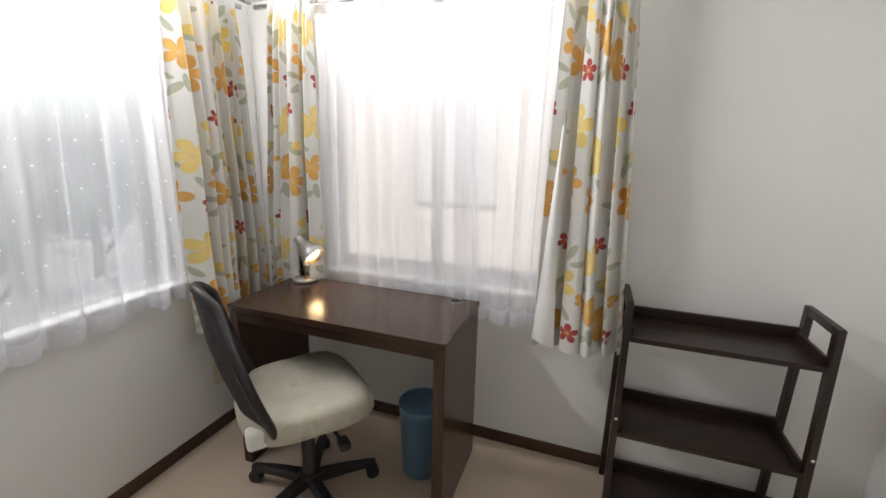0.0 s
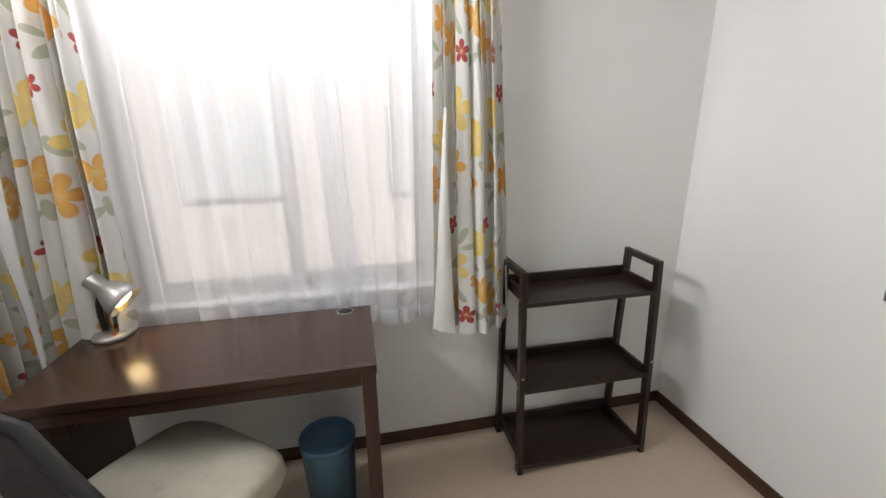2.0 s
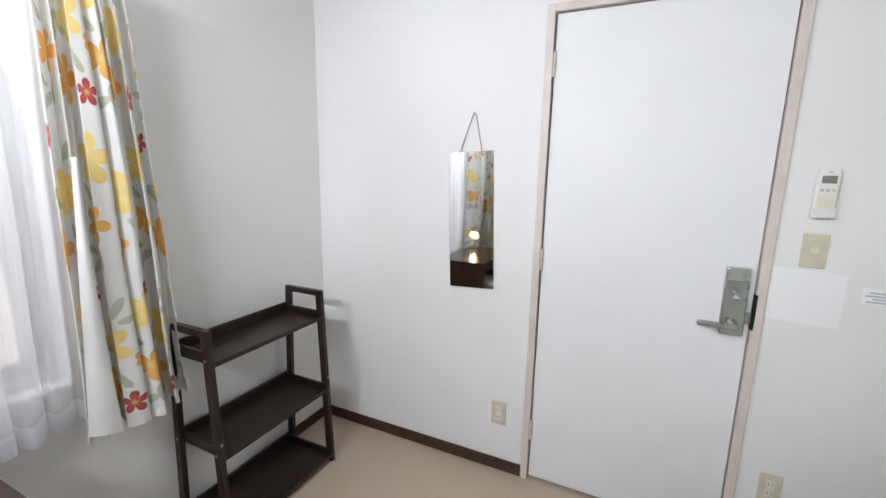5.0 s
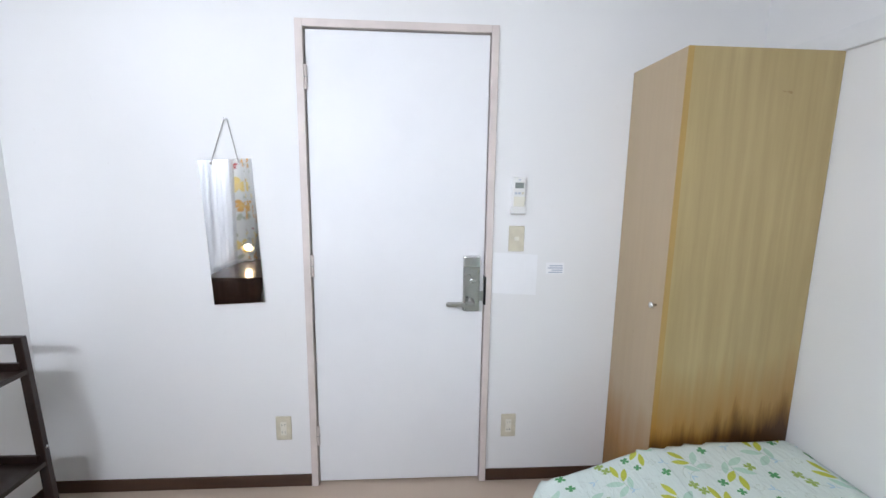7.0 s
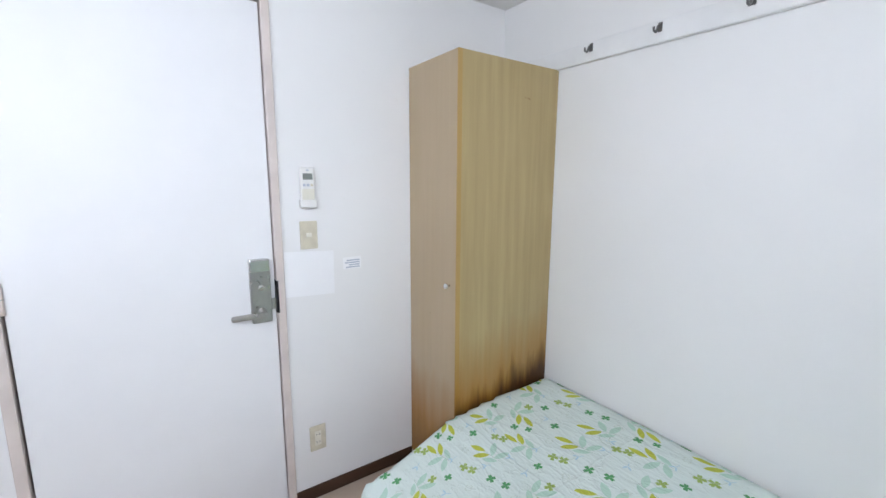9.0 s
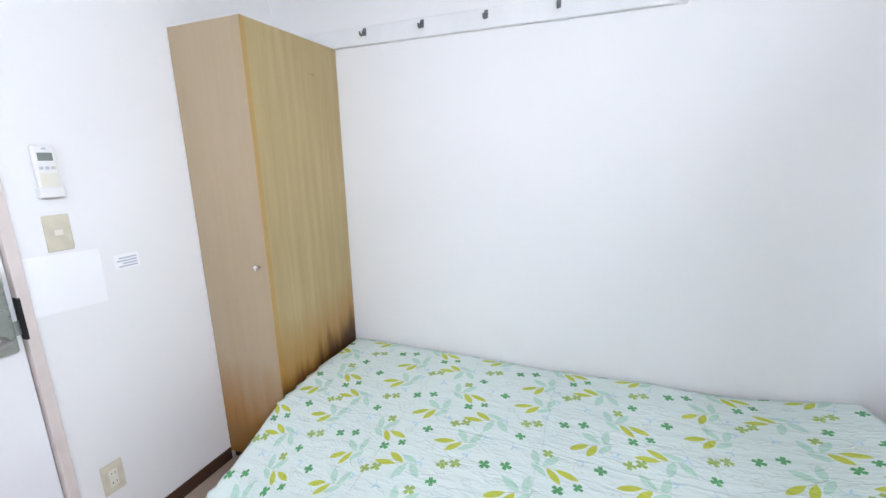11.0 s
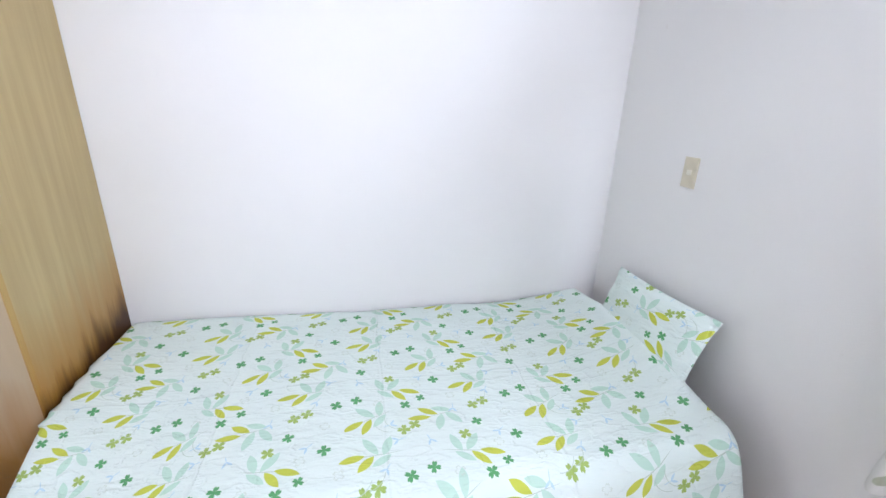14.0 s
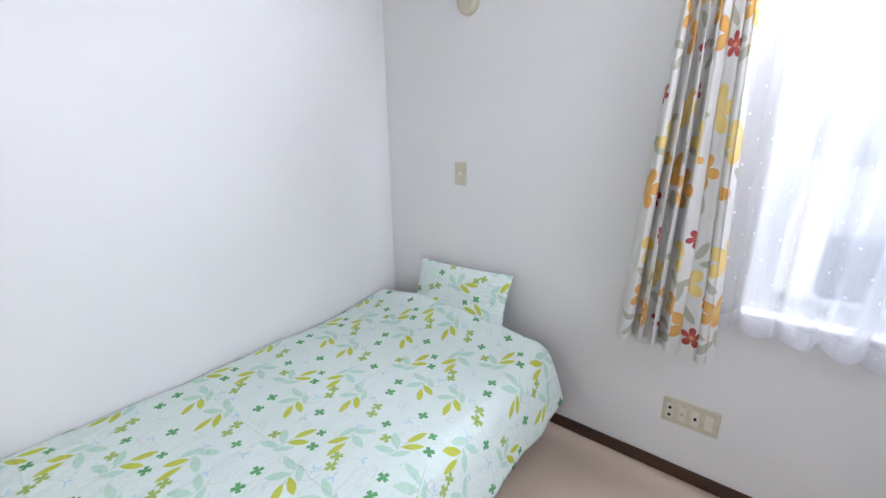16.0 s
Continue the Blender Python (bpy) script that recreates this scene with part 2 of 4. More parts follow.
def sheer_cloth(name, dots):
    """Thin white net curtain."""
    k = Nodes(name, 0.9)
    uv = k.coords("UV")
    k.color((0.86, 0.86, 0.87))
    tr, clear, m1, m2 = k.n("BsdfTranslucent"), k.n("BsdfTransparent"), k.n("MixShader"), k.n("MixShader")
    tr.inputs[0].default_value = (0.88, 0.88, 0.90, 1)
    clear.inputs[0].default_value = (1, 1, 1, 1)
    m1.inputs[0].default_value = 0.78
    k.t.links.new(k.bsdf.outputs[0], m1.inputs[1])
    k.t.links.new(tr.outputs[0], m1.inputs[2])
    threads = k.ramp(k.noise(k.mapped(uv, scale=(1, 0.02, 1)), 260, 3), 0.25, 0.75, 0.27, 0.36)
    if dots:
        p = k.tile(uv, 0.075, 0.075)
        d = k.leaf(p, 0.0375, 0.0375, 0, 0.0045, 0.0045)
        threads = k.math("MULTIPLY", threads, k.math("SUBTRACT", 1.0, d))
    sep = k.n("SeparateXYZ")
    k.put(sep.inputs[0], uv)
    hem = k.ramp(sep.outputs[1], 0.060, 0.064, 0.35, 1.0)
    k.put(m2.inputs[0], k.math("MULTIPLY", threads, hem))
    k.t.links.new(m1.outputs[0], m2.inputs[1])
    k.t.links.new(clear.outputs[0], m2.inputs[2])
    k.t.links.new(m2.outputs[0], k.t.nodes["Material Output"].inputs[0])
    return k.m


def bed_cloth():
    """Pale mint cotton printed with clovers and two-coloured leaf sprigs."""
    k = Nodes("bed_cloth", 0.8)
    uv = k.coords("UV")
    c = k.mix(k.ramp(k.noise(uv, 5, 3), 0.3, 0.7), (0.72, 0.81, 0.765), (0.69, 0.785, 0.74))
    mint, lime, green, olive, blue = (0.47, 0.68, 0.56), (0.50, 0.55, 0.02), (0.045, 0.30, 0.075), (0.30, 0.44, 0.06), (0.44, 0.64, 0.74)
    stem = (0.45, 0.55, 0.46)
    p = k.tile(uv, 0.58, 0.30, 0.37)
    # sprigs: x, y, turn of the stem, mirrored or not; two gold leaves and three pale ones each
    for sx, sy, turn, flip in ((0.13, 0.070, 8, 1), (0.425, 0.085, 172, -1), (0.285, 0.225, 12, -1), (0.50, 0.222, 25, 1)):
        ca, sa = math.cos(radians(turn)), math.sin(radians(turn))
        c = k.mix(k.math("MULTIPLY", k.blade(p, sx, sy, turn, 0.095, 0.0014), 0.8), c, stem)
        for dx, dy, tn, a, b, col in ((-0.045, -0.028, 62, 0.036, 0.0135, mint), (0.004, -0.034, 118, 0.038, 0.0140, mint), (-0.020, 0.022, 28, 0.034, 0.0115, mint), (0.026, 0.026, 42, 0.036, 0.0125, lime), (0.062, 0.004, 10, 0.038, 0.0120, lime)):
            dy, tn = dy * flip, tn * flip
            c = k.mix(k.math("MULTIPLY", k.blade(p, sx + dx * ca - dy * sa, sy + dx * sa + dy * ca, turn + tn, a, b), 0.94), c, col)
    for x, y, turn, r, col in ((0.030, 0.150, 20, 0.0185, green), (0.270, 0.040, 50, 0.0185, green), (0.385, 0.165, 5, 0.0175, green), (0.545, 0.130, 33, 0.0180, green), (0.165, 0.270, 65, 0.0170, green), (0.330, 0.135, 15, 0.0150, green),
                               (0.120, 0.175, 30, 0.0190, olive), (0.158, 0.190, 70, 0.0190, olive), (0.430, 0.020, 12, 0.0185, olive), (0.400, 0.280, 40, 0.0190, olive), (0.365, 0.262, 5, 0.0185, olive)):
        c = k.mix(k.math("MULTIPLY", k.clover(p, x, y, turn, r * 1.22), 0.92), c, col)
    for x, y, r, a0, a1 in ((0.150, 0.130, 0.050, 95, 178), (0.185, 0.140, 0.050, 80, 165), (0.405, 0.225, 0.052, -5, 85), (0.440, 0.235, 0.050, 10, 95)):
        c = k.mix(k.math("MULTIPLY", k.bow(p, x, y, r, a0, a1), 0.7), c, stem)
    for x, y, turn in ((0.225, 0.130, 10), (0.060, 0.240, 35), (0.475, 0.150, 70), (0.335, 0.065, 25)):
        c = k.mix(k.math("MULTIPLY", k.clover(p, x, y, turn, 0.0190, True), 0.55), c, (0.50, 0.58, 0.48))
    for x, y, turn in ((0.055, 0.018, 15), (0.230, 0.200, 80), (0.320, 0.020, 40), (0.540, 0.030, 110), (0.440, 0.255, 200), (0.095, 0.120, 60)):
        for d in (-38, 38, 180):
            t = radians(turn + d)
            c = k.mix(k.math("MULTIPLY", k.blade(p, x + 0.011 * math.cos(t), y + 0.011 * math.sin(t), turn + d, 0.0125, 0.0034 if d < 90 else 0.0014), 0.85), c, blue)
    k.color(c)
    big = k.noise(k.mapped(uv, rot=(0, 0, 0.5), scale=(1, 2.4, 1)), 7, 4)
    weave = k.noise(uv, 900, 2)
    crease = k.noise(k.mapped(uv, rot=(0, 0, -0.9), scale=(1, 5, 1)), 6, 3)
    sep = k.n("SeparateXYZ")
    k.put(sep.inputs[0], uv)
    wob = k.math("MULTIPLY", k.ramp(k.noise(uv, 9, 2), 0.3, 0.7, -1, 1), 0.006)
    press = None
    for axis, where in ((0, 0.52), (0, 1.04), (0, 1.56), (1, 0.62)):
        line = k.ramp(k.math("ABSOLUTE", k.math("SUBTRACT", k.math("ADD", sep.outputs[axis], wob), where)), 0.0, 0.007, 1.0, 0.0)
        press = line if press is None else k.math("ADD", press, line)
    rumple = k.math("ABSOLUTE", k.math("SUBTRACT", k.noise(k.mapped(uv, (4, 1, 0), (0, 0, 0.7), (1, 2.2, 1)), 5.5, 3), 0.5))
    ridges = k.ramp(rumple, 0.0, 0.035, 1.0, 0.0)
    k.bump(k.math("ADD", k.math("ADD", k.math("ADD", big, k.math("MULTIPLY", crease, 0.4)), k.math("ADD", k.math("MULTIPLY", press, 0.22), k.math("MULTIPLY", ridges, 0.16))), k.math("MULTIPLY", weave, 0.03)), 0.8, 0.014)
    return k.m


def seat_fabric():
    k = Nodes("seat_fabric", 0.9)
    o = k.coords()
    c = k.mix(k.ramp(k.noise(o, 7, 5), 0.35, 0.7), (0.50, 0.47, 0.385), (0.40, 0.37, 0.30))
    c = k.mix(k.math("MULTIPLY", k.ramp(k.noise(k.mapped(o, (1, 2, 3)), 16, 5), 0.56, 0.72), 0.5), c, (0.27, 0.245, 0.20))
    k.color(c)
    k.bump(k.noise(o, 900, 2), 0.2, 0.0006)
    return k.m


def mirror_glass():
    k = Nodes("mirror_glass", 0.03, 1.0)
    return k.color((0.86, 0.88, 0.88)).m


def pane_glass():
    k = Nodes("pane_glass", 0.02)
    clear, gl, m = k.n("BsdfTransparent"), k.n("BsdfGlossy"), k.n("MixShader")
    fr = k.n("Fresnel")
    fr.inputs[0].default_value = 1.25
    gl.inputs["Roughness"].default_value = 0.02
    clear.inputs[0].default_value = (0.95, 0.97, 0.96, 1)
    k.t.links.new(fr.outputs[0], m.inputs[0])
    k.t.links.new(clear.outputs[0], m.inputs[1])
    k.t.links.new(gl.outputs[0], m.inputs[2])
    k.t.links.new(m.outputs[0], k.t.nodes["Material Output"].inputs[0])
    return k.m


def glow(name, color, strength):
    k = Nodes(name)
    k.bsdf.inputs["Emission Color"].default_value = (*color, 1)
    k.bsdf.inputs["Emission Strength"].default_value = strength
    return k.color((0.9, 0.85, 0.7)).m


M_WALL = wall_paper()
M_CEIL = plain("ceiling_paper", (0.83, 0.82, 0.80), 0.85, vary=0.03, bump=0.3, bscale=120)
M_FLOOR = floor_vinyl()
M_BASE = wood("baseboard_brown", (0.075, 0.035, 0.018), (0.04, 0.018, 0.010), 0.38, (0.1, 0.1, 1), 30)
M_DESK = wood("desk_wood", (0.058, 0.030, 0.020), (0.034, 0.017, 0.011), 0.18, (0.05, 1, 1), 60, 0.02)
M_DESK_V = wood("desk_panel_wood", (0.070, 0.034, 0.021), (0.035, 0.016, 0.010), 0.22, (1, 1, 0.07), 40)
M_SHELF = wood("shelf_wood", (0.026, 0.014, 0.010), (0.012, 0.007, 0.005), 0.32, (0.07, 1, 1), 45)
M_SHELF_V = wood("shelf_post_wood", (0.028, 0.015, 0.011), (0.013, 0.007, 0.005), 0.32, (1, 1, 0.07), 45)
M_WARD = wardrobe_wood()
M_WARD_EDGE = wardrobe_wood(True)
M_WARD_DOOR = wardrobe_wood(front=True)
M_DRAPE = drape_cloth()
M_SHEER = sheer_cloth("sheer_cloth", False)
M_SHEER_DOT = sheer_cloth("sheer_cloth_dotted", True)
M_BED = bed_cloth()
M_SEAT = seat_fabric()
M_MIRROR = mirror_glass()
M_GLASS = pane_glass()
M_BACK = plain("chair_back_mesh", (0.030, 0.021, 0.022), 0.8, vary=0.15, bump=0.5, bscale=700)
M_BLACK = plain("black_plastic", (0.018, 0.016, 0.016), 0.45, vary=0.1)
M_STEEL = plain("satin_steel", (0.50, 0.49, 0.47), 0.30, 1.0, 0.04, 20)
M_HOOK = plain("dull_steel", (0.20, 0.195, 0.19), 0.35, 0.8, 0.05)
M_CHROME = plain("chrome", (0.75, 0.75, 0.74), 0.12, 1.0, 0.02)
M_LAMP = plain("lamp_silver_paint", (0.45, 0.44, 0.43), 0.35, 0.7, 0.04)
M_WHITE = plain("white_plastic", (0.80, 0.79, 0.76), 0.4, vary=0.03)
M_CREAM = plain("cream_plastic", (0.66, 0.61, 0.47), 0.42, vary=0.05, scale=30)
M_CREAM_LT = plain("pale_cream_plastic", (0.76, 0.73, 0.62), 0.4, vary=0.03)
M_DOOR = plain("door_white_paint", (0.83, 0.83, 0.83), 0.58, vary=0.02, scale=2, bump=0.03, bscale=300)
M_FRAME = plain("door_frame_beige", (0.70, 0.62, 0.57), 0.45, vary=0.05)
M_RAIL = plain("white_painted_wood", (0.82, 0.82, 0.81), 0.45, vary=0.03)
M_BIN = plain("bin_blue_plastic", (0.115, 0.225, 0.34), 0.35, vary=0.06)
M_PAPER = plain("white_paper", (0.90, 0.90, 0.90), 0.7, vary=0.01)
M_INK = plain("grey_ink", (0.50, 0.53, 0.60), 0.7, vary=0.02)
M_DARK = plain("dark_slot", (0.012, 0.012, 0.012), 0.9, vary=0)
M_LCD = plain("grey_display", (0.22, 0.24, 0.22), 0.2, vary=0.02)
M_STRING = plain("grey_string", (0.42, 0.40, 0.37), 0.8, vary=0.1, scale=90)
M_ALU = plain("window_aluminium", (0.60, 0.60, 0.58), 0.4, 0.3, 0.04)
M_BULB = glow("lamp_bulb", (1.0, 0.74, 0.40), 7.0)
M_WHEEL = plain("caster_rubber", (0.03, 0.029, 0.028), 0.6, vary=0.2, scale=60)
M_LINING = plain("drape_lining", (0.80, 0.79, 0.77), 0.85, vary=0.03, bump=0.1, bscale=500)
M_RED = plain("lamp_orange_plastic", (0.45, 0.12, 0.03), 0.4, vary=0.04)
M_EXT = plain("outer_wall_render", (0.66, 0.60, 0.57), 0.85, vary=0.08, scale=1.5)
M_EXT_W = plain("pale_outer_wall", (0.70, 0.66, 0.58), 0.85, vary=0.08, scale=1.0)
M_PANE_OUT = plain("hazy_pane", (0.55, 0.57, 0.58), 0.15, vary=0.05)
M_ROOF = plain("grey_roof", (0.22, 0.23, 0.25), 0.7, vary=0.1)
M_GROUND = plain("ground_concrete", (0.34, 0.33, 0.31), 0.9, vary=0.2, scale=0.8)
M_LEAF = plain("foliage", (0.07, 0.11, 0.045), 0.7, vary=0.3, scale=3)
M_BARK = plain("bark", (0.12, 0.09, 0.065), 0.9, vary=0.2)


# ---- building helpers ----
def mesh_of(bm, name, material, smooth=False):
    me = bpy.data.meshes.new(name)
    bmesh.ops.recalc_face_normals(bm, faces=bm.faces)
    bm.to_mesh(me)
    bm.free()
    for m in material if isinstance(material, (list, tuple)) else (material,):
        me.materials.append(m)
    if smooth:
        for p in me.polygons:
            p.use_smooth = True
    return me


def part(name, bm, material, parent=None, label="", smooth=False):
    """One bmesh, in world metres, as one mesh object under a thing or a part."""
    ob = new(name, mesh_of(bm, name, material, smooth))
    if parent is not None:
        ob.parent = parent
        ob.matrix_parent_inverse = world_of(parent).inverted()
    if label:
        ob["label"] = label
    return ob


def world_of(ob):
    m = ob.matrix_basis.copy()
    if ob.parent:
        return world_of(ob.parent) @ ob.matrix_parent_inverse @ m
    return m


def thing(name, at, label, category, group="", kind=""):
    ob = new(name)
    ob.empty_display_size = 0.05
    ob.matrix_basis = Matrix.Translation(at)
    return tagged(ob, label, category, group, kind)


def box(bm, x0, x1, y0, y1, z0, z1, bevel=0.0, m=None, seg=2):
    r = bmesh.ops.create_cube(bm, size=1.0)
    vs = r["verts"]
    bmesh.ops.transform(bm, verts=vs, matrix=Matrix.Translation(((x0 + x1) / 2, (y0 + y1) / 2, (z0 + z1) / 2)) @ Matrix.Diagonal((x1 - x0, y1 - y0, z1 - z0, 1)))
    if bevel:
        es = list({e for v in vs for e in v.link_edges})
        out = bmesh.ops.bevel(bm, geom=es, offset=bevel, segments=seg, profile=0.5, affect="EDGES")
        vs = list({v for f in out["faces"] for v in f.verts} | {v for v in vs if v.is_valid})
    if m is not None:
        bmesh.ops.transform(bm, verts=vs, matrix=m)
    return bm


def abox(*a, **kw):
    return box(bmesh.new(), *a, **kw)


def turned(profile, segs=32, m=None, bm=None):
    """A turned shape from (radius, height) pairs round z."""
    bm = bm or bmesh.new()
    rings = []
    for r, z in profile:
        rings.append([bm.verts.new((r * math.cos(2 * math.pi * i / segs), r * math.sin(2 * math.pi * i / segs), z)) for i in range(segs)])
    for a, b in zip(rings, rings[1:]):
        for i in range(segs):
            bm.faces.new((a[i], a[(i + 1) % segs], b[(i + 1) % segs], b[i]))
    for ring, r in ((rings[0], profile[0][0]), (rings[-1], profile[-1][0])):
        if r > 1e-4:
            bm.faces.new(ring)
    if m is not None:
        bmesh.ops.transform(bm, verts=[v for ring in rings for v in ring], matrix=m)
    return bm


def tube(points, radius, segs=10, bm=None, taper=None):
    """A round bar along points."""
    bm = bm or bmesh.new()
    pts = [Vector(p) for p in points]
    rings = []
    for i, p in enumerate(pts):
        d = (pts[min(i + 1, len(pts) - 1)] - pts[max(i - 1, 0)]).normalized()
        u = d.orthogonal().normalized() if i == 0 else (rings_u - d * rings_u.dot(d)).normalized()
        rings_u = u
        w = d.cross(u)
        r = radius if taper is None else radius + (taper - radius) * i / (len(pts) - 1)
        rings.append([bm.verts.new(p + r * (math.cos(2 * math.pi * k / segs) * u + math.sin(2 * math.pi * k / segs) * w)) for k in range(segs)])
    for a, b in zip(rings, rings[1:]):
        for k in range(segs):
            bm.faces.new((a[k], a[(k + 1) % segs], b[(k + 1) % segs], b[k]))
    bm.faces.new(rings[0][::-1])
    bm.faces.new(rings[-1])
    return bm


def cloth(fn, nu, nv, width, height, thick=0.0):
    """A sheet from fn(u, v) -> place, with its cloth metres as UV."""
    bm = bmesh.new()
    uvl = bm.loops.layers.uv.new("UVMap")
    g = [[bm.verts.new(fn(i / nu, j / nv)) for i in range(nu + 1)] for j in range(nv + 1)]
    for j in range(nv):
        for i in range(nu):
            f = bm.faces.new((g[j][i], g[j][i + 1], g[j + 1][i + 1], g[j + 1][i]))
            for lp, (a, b) in zip(f.loops, ((i, j), (i + 1, j), (i + 1, j + 1), (i, j + 1))):
                lp[uvl].uv = (a / nu * width, b / nv * height)
    return bm


# ---- the room ----
XW, XE, YS, YN, ZC = -1.834, 0.80, -1.306, 1.838, 2.258
WT = 0.14                                     # wall thickness
# opening tops raised unseen above the rails, to take the added daylight lamps
NW = (-1.458, -0.355, 0.74, 2.17)               # north window opening: x0, x1, z0, z1
WW = (0.415, 1.352, 0.77, 2.17)                 # west window opening: y0, y1, z0, z1
DR = (-0.126, 0.642, 2.036)                   # door opening: y0, y1, top


def structure(name, bm, material, label, category):
    return tagged(part(name, bm, material), label, category, kind="structure")


def holed_wall(axis, a0, a1, z1, w0, w1, holes):
    """A wall along one axis, thickness w0..w1, with openings (a, b, z0, z1)."""
    bm = bmesh.new()
    spans = [(a0, a1, 0.0, z1)]
    for h0, h1, hz0, hz1 in holes:
        nxt = []
        for s0, s1, sz0, sz1 in spans:
            if h0 > s0:
                nxt.append((s0, h0, sz0, sz1))
            if h1 < s1:
                nxt.append((h1, s1, sz0, sz1))
            if hz0 > sz0:
                nxt.append((h0, h1, sz0, hz0))
            if hz1 < sz1:
                nxt.append((h0, h1, hz1, sz1))
        spans = nxt
    for s0, s1, sz0, sz1 in spans:
        if axis == "x":
            box(bm, s0, s1, w0, w1, sz0, sz1)
        else:
            box(bm, w0, w1, s0, s1, sz0, sz1)
    bmesh.ops.remove_doubles(bm, verts=bm.verts, dist=1e-5)
    return bm


structure("floor", abox(XW - WT, XE + WT, YS - WT, YN + WT, -0.12, 0.0), M_FLOOR, "beige speckled vinyl floor with a soft sheen", "floor")
structure("ceiling", abox(XW - WT, XE + WT, YS - WT, YN + WT, ZC, ZC + 0.1), M_CEIL, "plain off-white papered ceiling", "ceiling")
structure("wall_north", holed_wall("x", XW - WT, XE + WT, ZC, YN, YN + WT, [NW]), M_WALL, "off-white textured wallpaper wall with a window", "wall")
structure("wall_west", holed_wall("y", YS, YN, ZC, XW - WT, XW, [WW]), M_WALL, "off-white textured wallpaper wall with a window", "wall")
structure("wall_south", abox(XW - WT, XE + WT, YS - WT, YS, 0, ZC), M_WALL, "plain off-white textured wallpaper wall", "wall")
structure("wall_east", holed_wall("y", YS, YN, ZC, XE, XE + WT, [(DR[0], DR[1], 0.0, DR[2])]), M_WALL, "off-white textured wallpaper wall with the door", "wall")

# panels of newer paper below the windows
BH, BT = 0.060, 0.009
structure("wallpaper_patch", abox(XW + 0.03, -0.335, YN - 0.0014, YN - 0.0002, BH, NW[2] - 0.02), M_WALL, "panel of newer wallpaper below the window", "wallpaper")
structure("wallpaper_patch", abox(XW + 0.0002, XW + 0.0014, 0.135, 1.745, BH, WW[2] - 0.02), M_WALL, "panel of newer wallpaper below the window", "wallpaper")
# unseen panel added behind the door so no light leaks round the leaf
structure("door_light_block", abox(XE + WT + 0.001, XE + WT + 0.05, DR[0] - 0.2, DR[1] + 0.2, -0.12, DR[2] + 0.2), M_WALL, "unseen panel behind the door, added to block light", "wall")
structure("baseboard", abox(XW, XE, YN - BT, YN - 0.0005, 0.0005, BH, bevel=0.0025), M_BASE, "dark brown baseboard under the window wall", "baseboard")
structure("baseboard", abox(XW + 0.0005, XW + BT, YS + BT, YN - BT, 0.0005, BH, bevel=0.0025), M_BASE, "dark brown baseboard", "baseboard")
structure("baseboard", abox(XW + BT, 0.43, YS + 0.0005, YS + BT, 0.0005, BH, bevel=0.0025), M_BASE, "dark brown baseboard behind the bed", "baseboard")
structure("baseboard", abox(XE - BT, XE - 0.0005, DR[1] + 0.028, YN - BT, 0.0005, BH, bevel=0.0025), M_BASE, "dark brown baseboard beside the door", "baseboard")
structure("baseboard", abox(XE - BT, XE - 0.0005, -0.735, DR[0] - 0.028, 0.0005, BH, bevel=0.0025), M_BASE, "dark brown baseboard between door and wardrobe", "baseboard")


def window(name, place, axis, a0, a1, z0, z1, wall, out):
    """A sliding aluminium window: outer frame, two sashes with panes, sill. out: +1 or -1, the way out of the room."""
    w = thing(name, place, "two-pane sliding window with aluminium frame, closed", "window", kind="structure")

    def slab(p0, p1, d0, d1, q0, q1, bevel=0.002):
        d0, d1 = sorted((wall + out * d0, wall + out * d1))
        return abox(p0, p1, d0, d1, q0, q1, bevel=bevel) if axis == "x" else abox(d0, d1, p0, p1, q0, q1, bevel=bevel)

    f = 0.035
    for p in ((a0, a0 + f, z0, z1), (a1 - f, a1, z0, z1), (a0 + f, a1 - f, z0, z0 + f), (a0 + f, a1 - f, z1 - f, z1)):
        part("window_frame", slab(p[0], p[1], 0.05, 0.12, p[2], p[3]), M_ALU, w)
    part("window_sill", slab(a0 + 0.001, a1 - 0.001, -0.02, 0.05, z0 + 0.0005, z0 + 0.016), M_RAIL, w)
    mid = (a0 + a1) / 2
    for lo, hi, d in ((a0 + f, mid + 0.03, 0.065), (mid - 0.03, a1 - f, 0.092)):
        sash = part("sash", slab(lo, lo + 0.04, d, d + 0.022, z0 + f, z1 - f), M_ALU, w)
        part("sash_stile", slab(hi - 0.04, hi, d, d + 0.022, z0 + f, z1 - f), M_ALU, sash)
        part("sash_rail", slab(lo + 0.04, hi - 0.04, d, d + 0.022, z0 + f, z0 + f + 0.05), M_ALU, sash)
        part("sash_rail", slab(lo + 0.04, hi - 0.04, d, d + 0.022, z1 - f - 0.04, z1 - f), M_ALU, sash)
        pane = part("pane", slab(lo + 0.035, hi - 0.035, d + 0.009, d + 0.013, z0 + f + 0.045, z1 - f - 0.035, 0), M_GLASS, sash)
        pane.visible_shadow = False
    return w


window("window_1", ((NW[0] + NW[1]) / 2, YN, NW[2]), "x", *NW, YN, 1)
window("window_2", (XW, (WW[0] + WW[1]) / 2, WW[2]), "y", *WW, XW, -1)

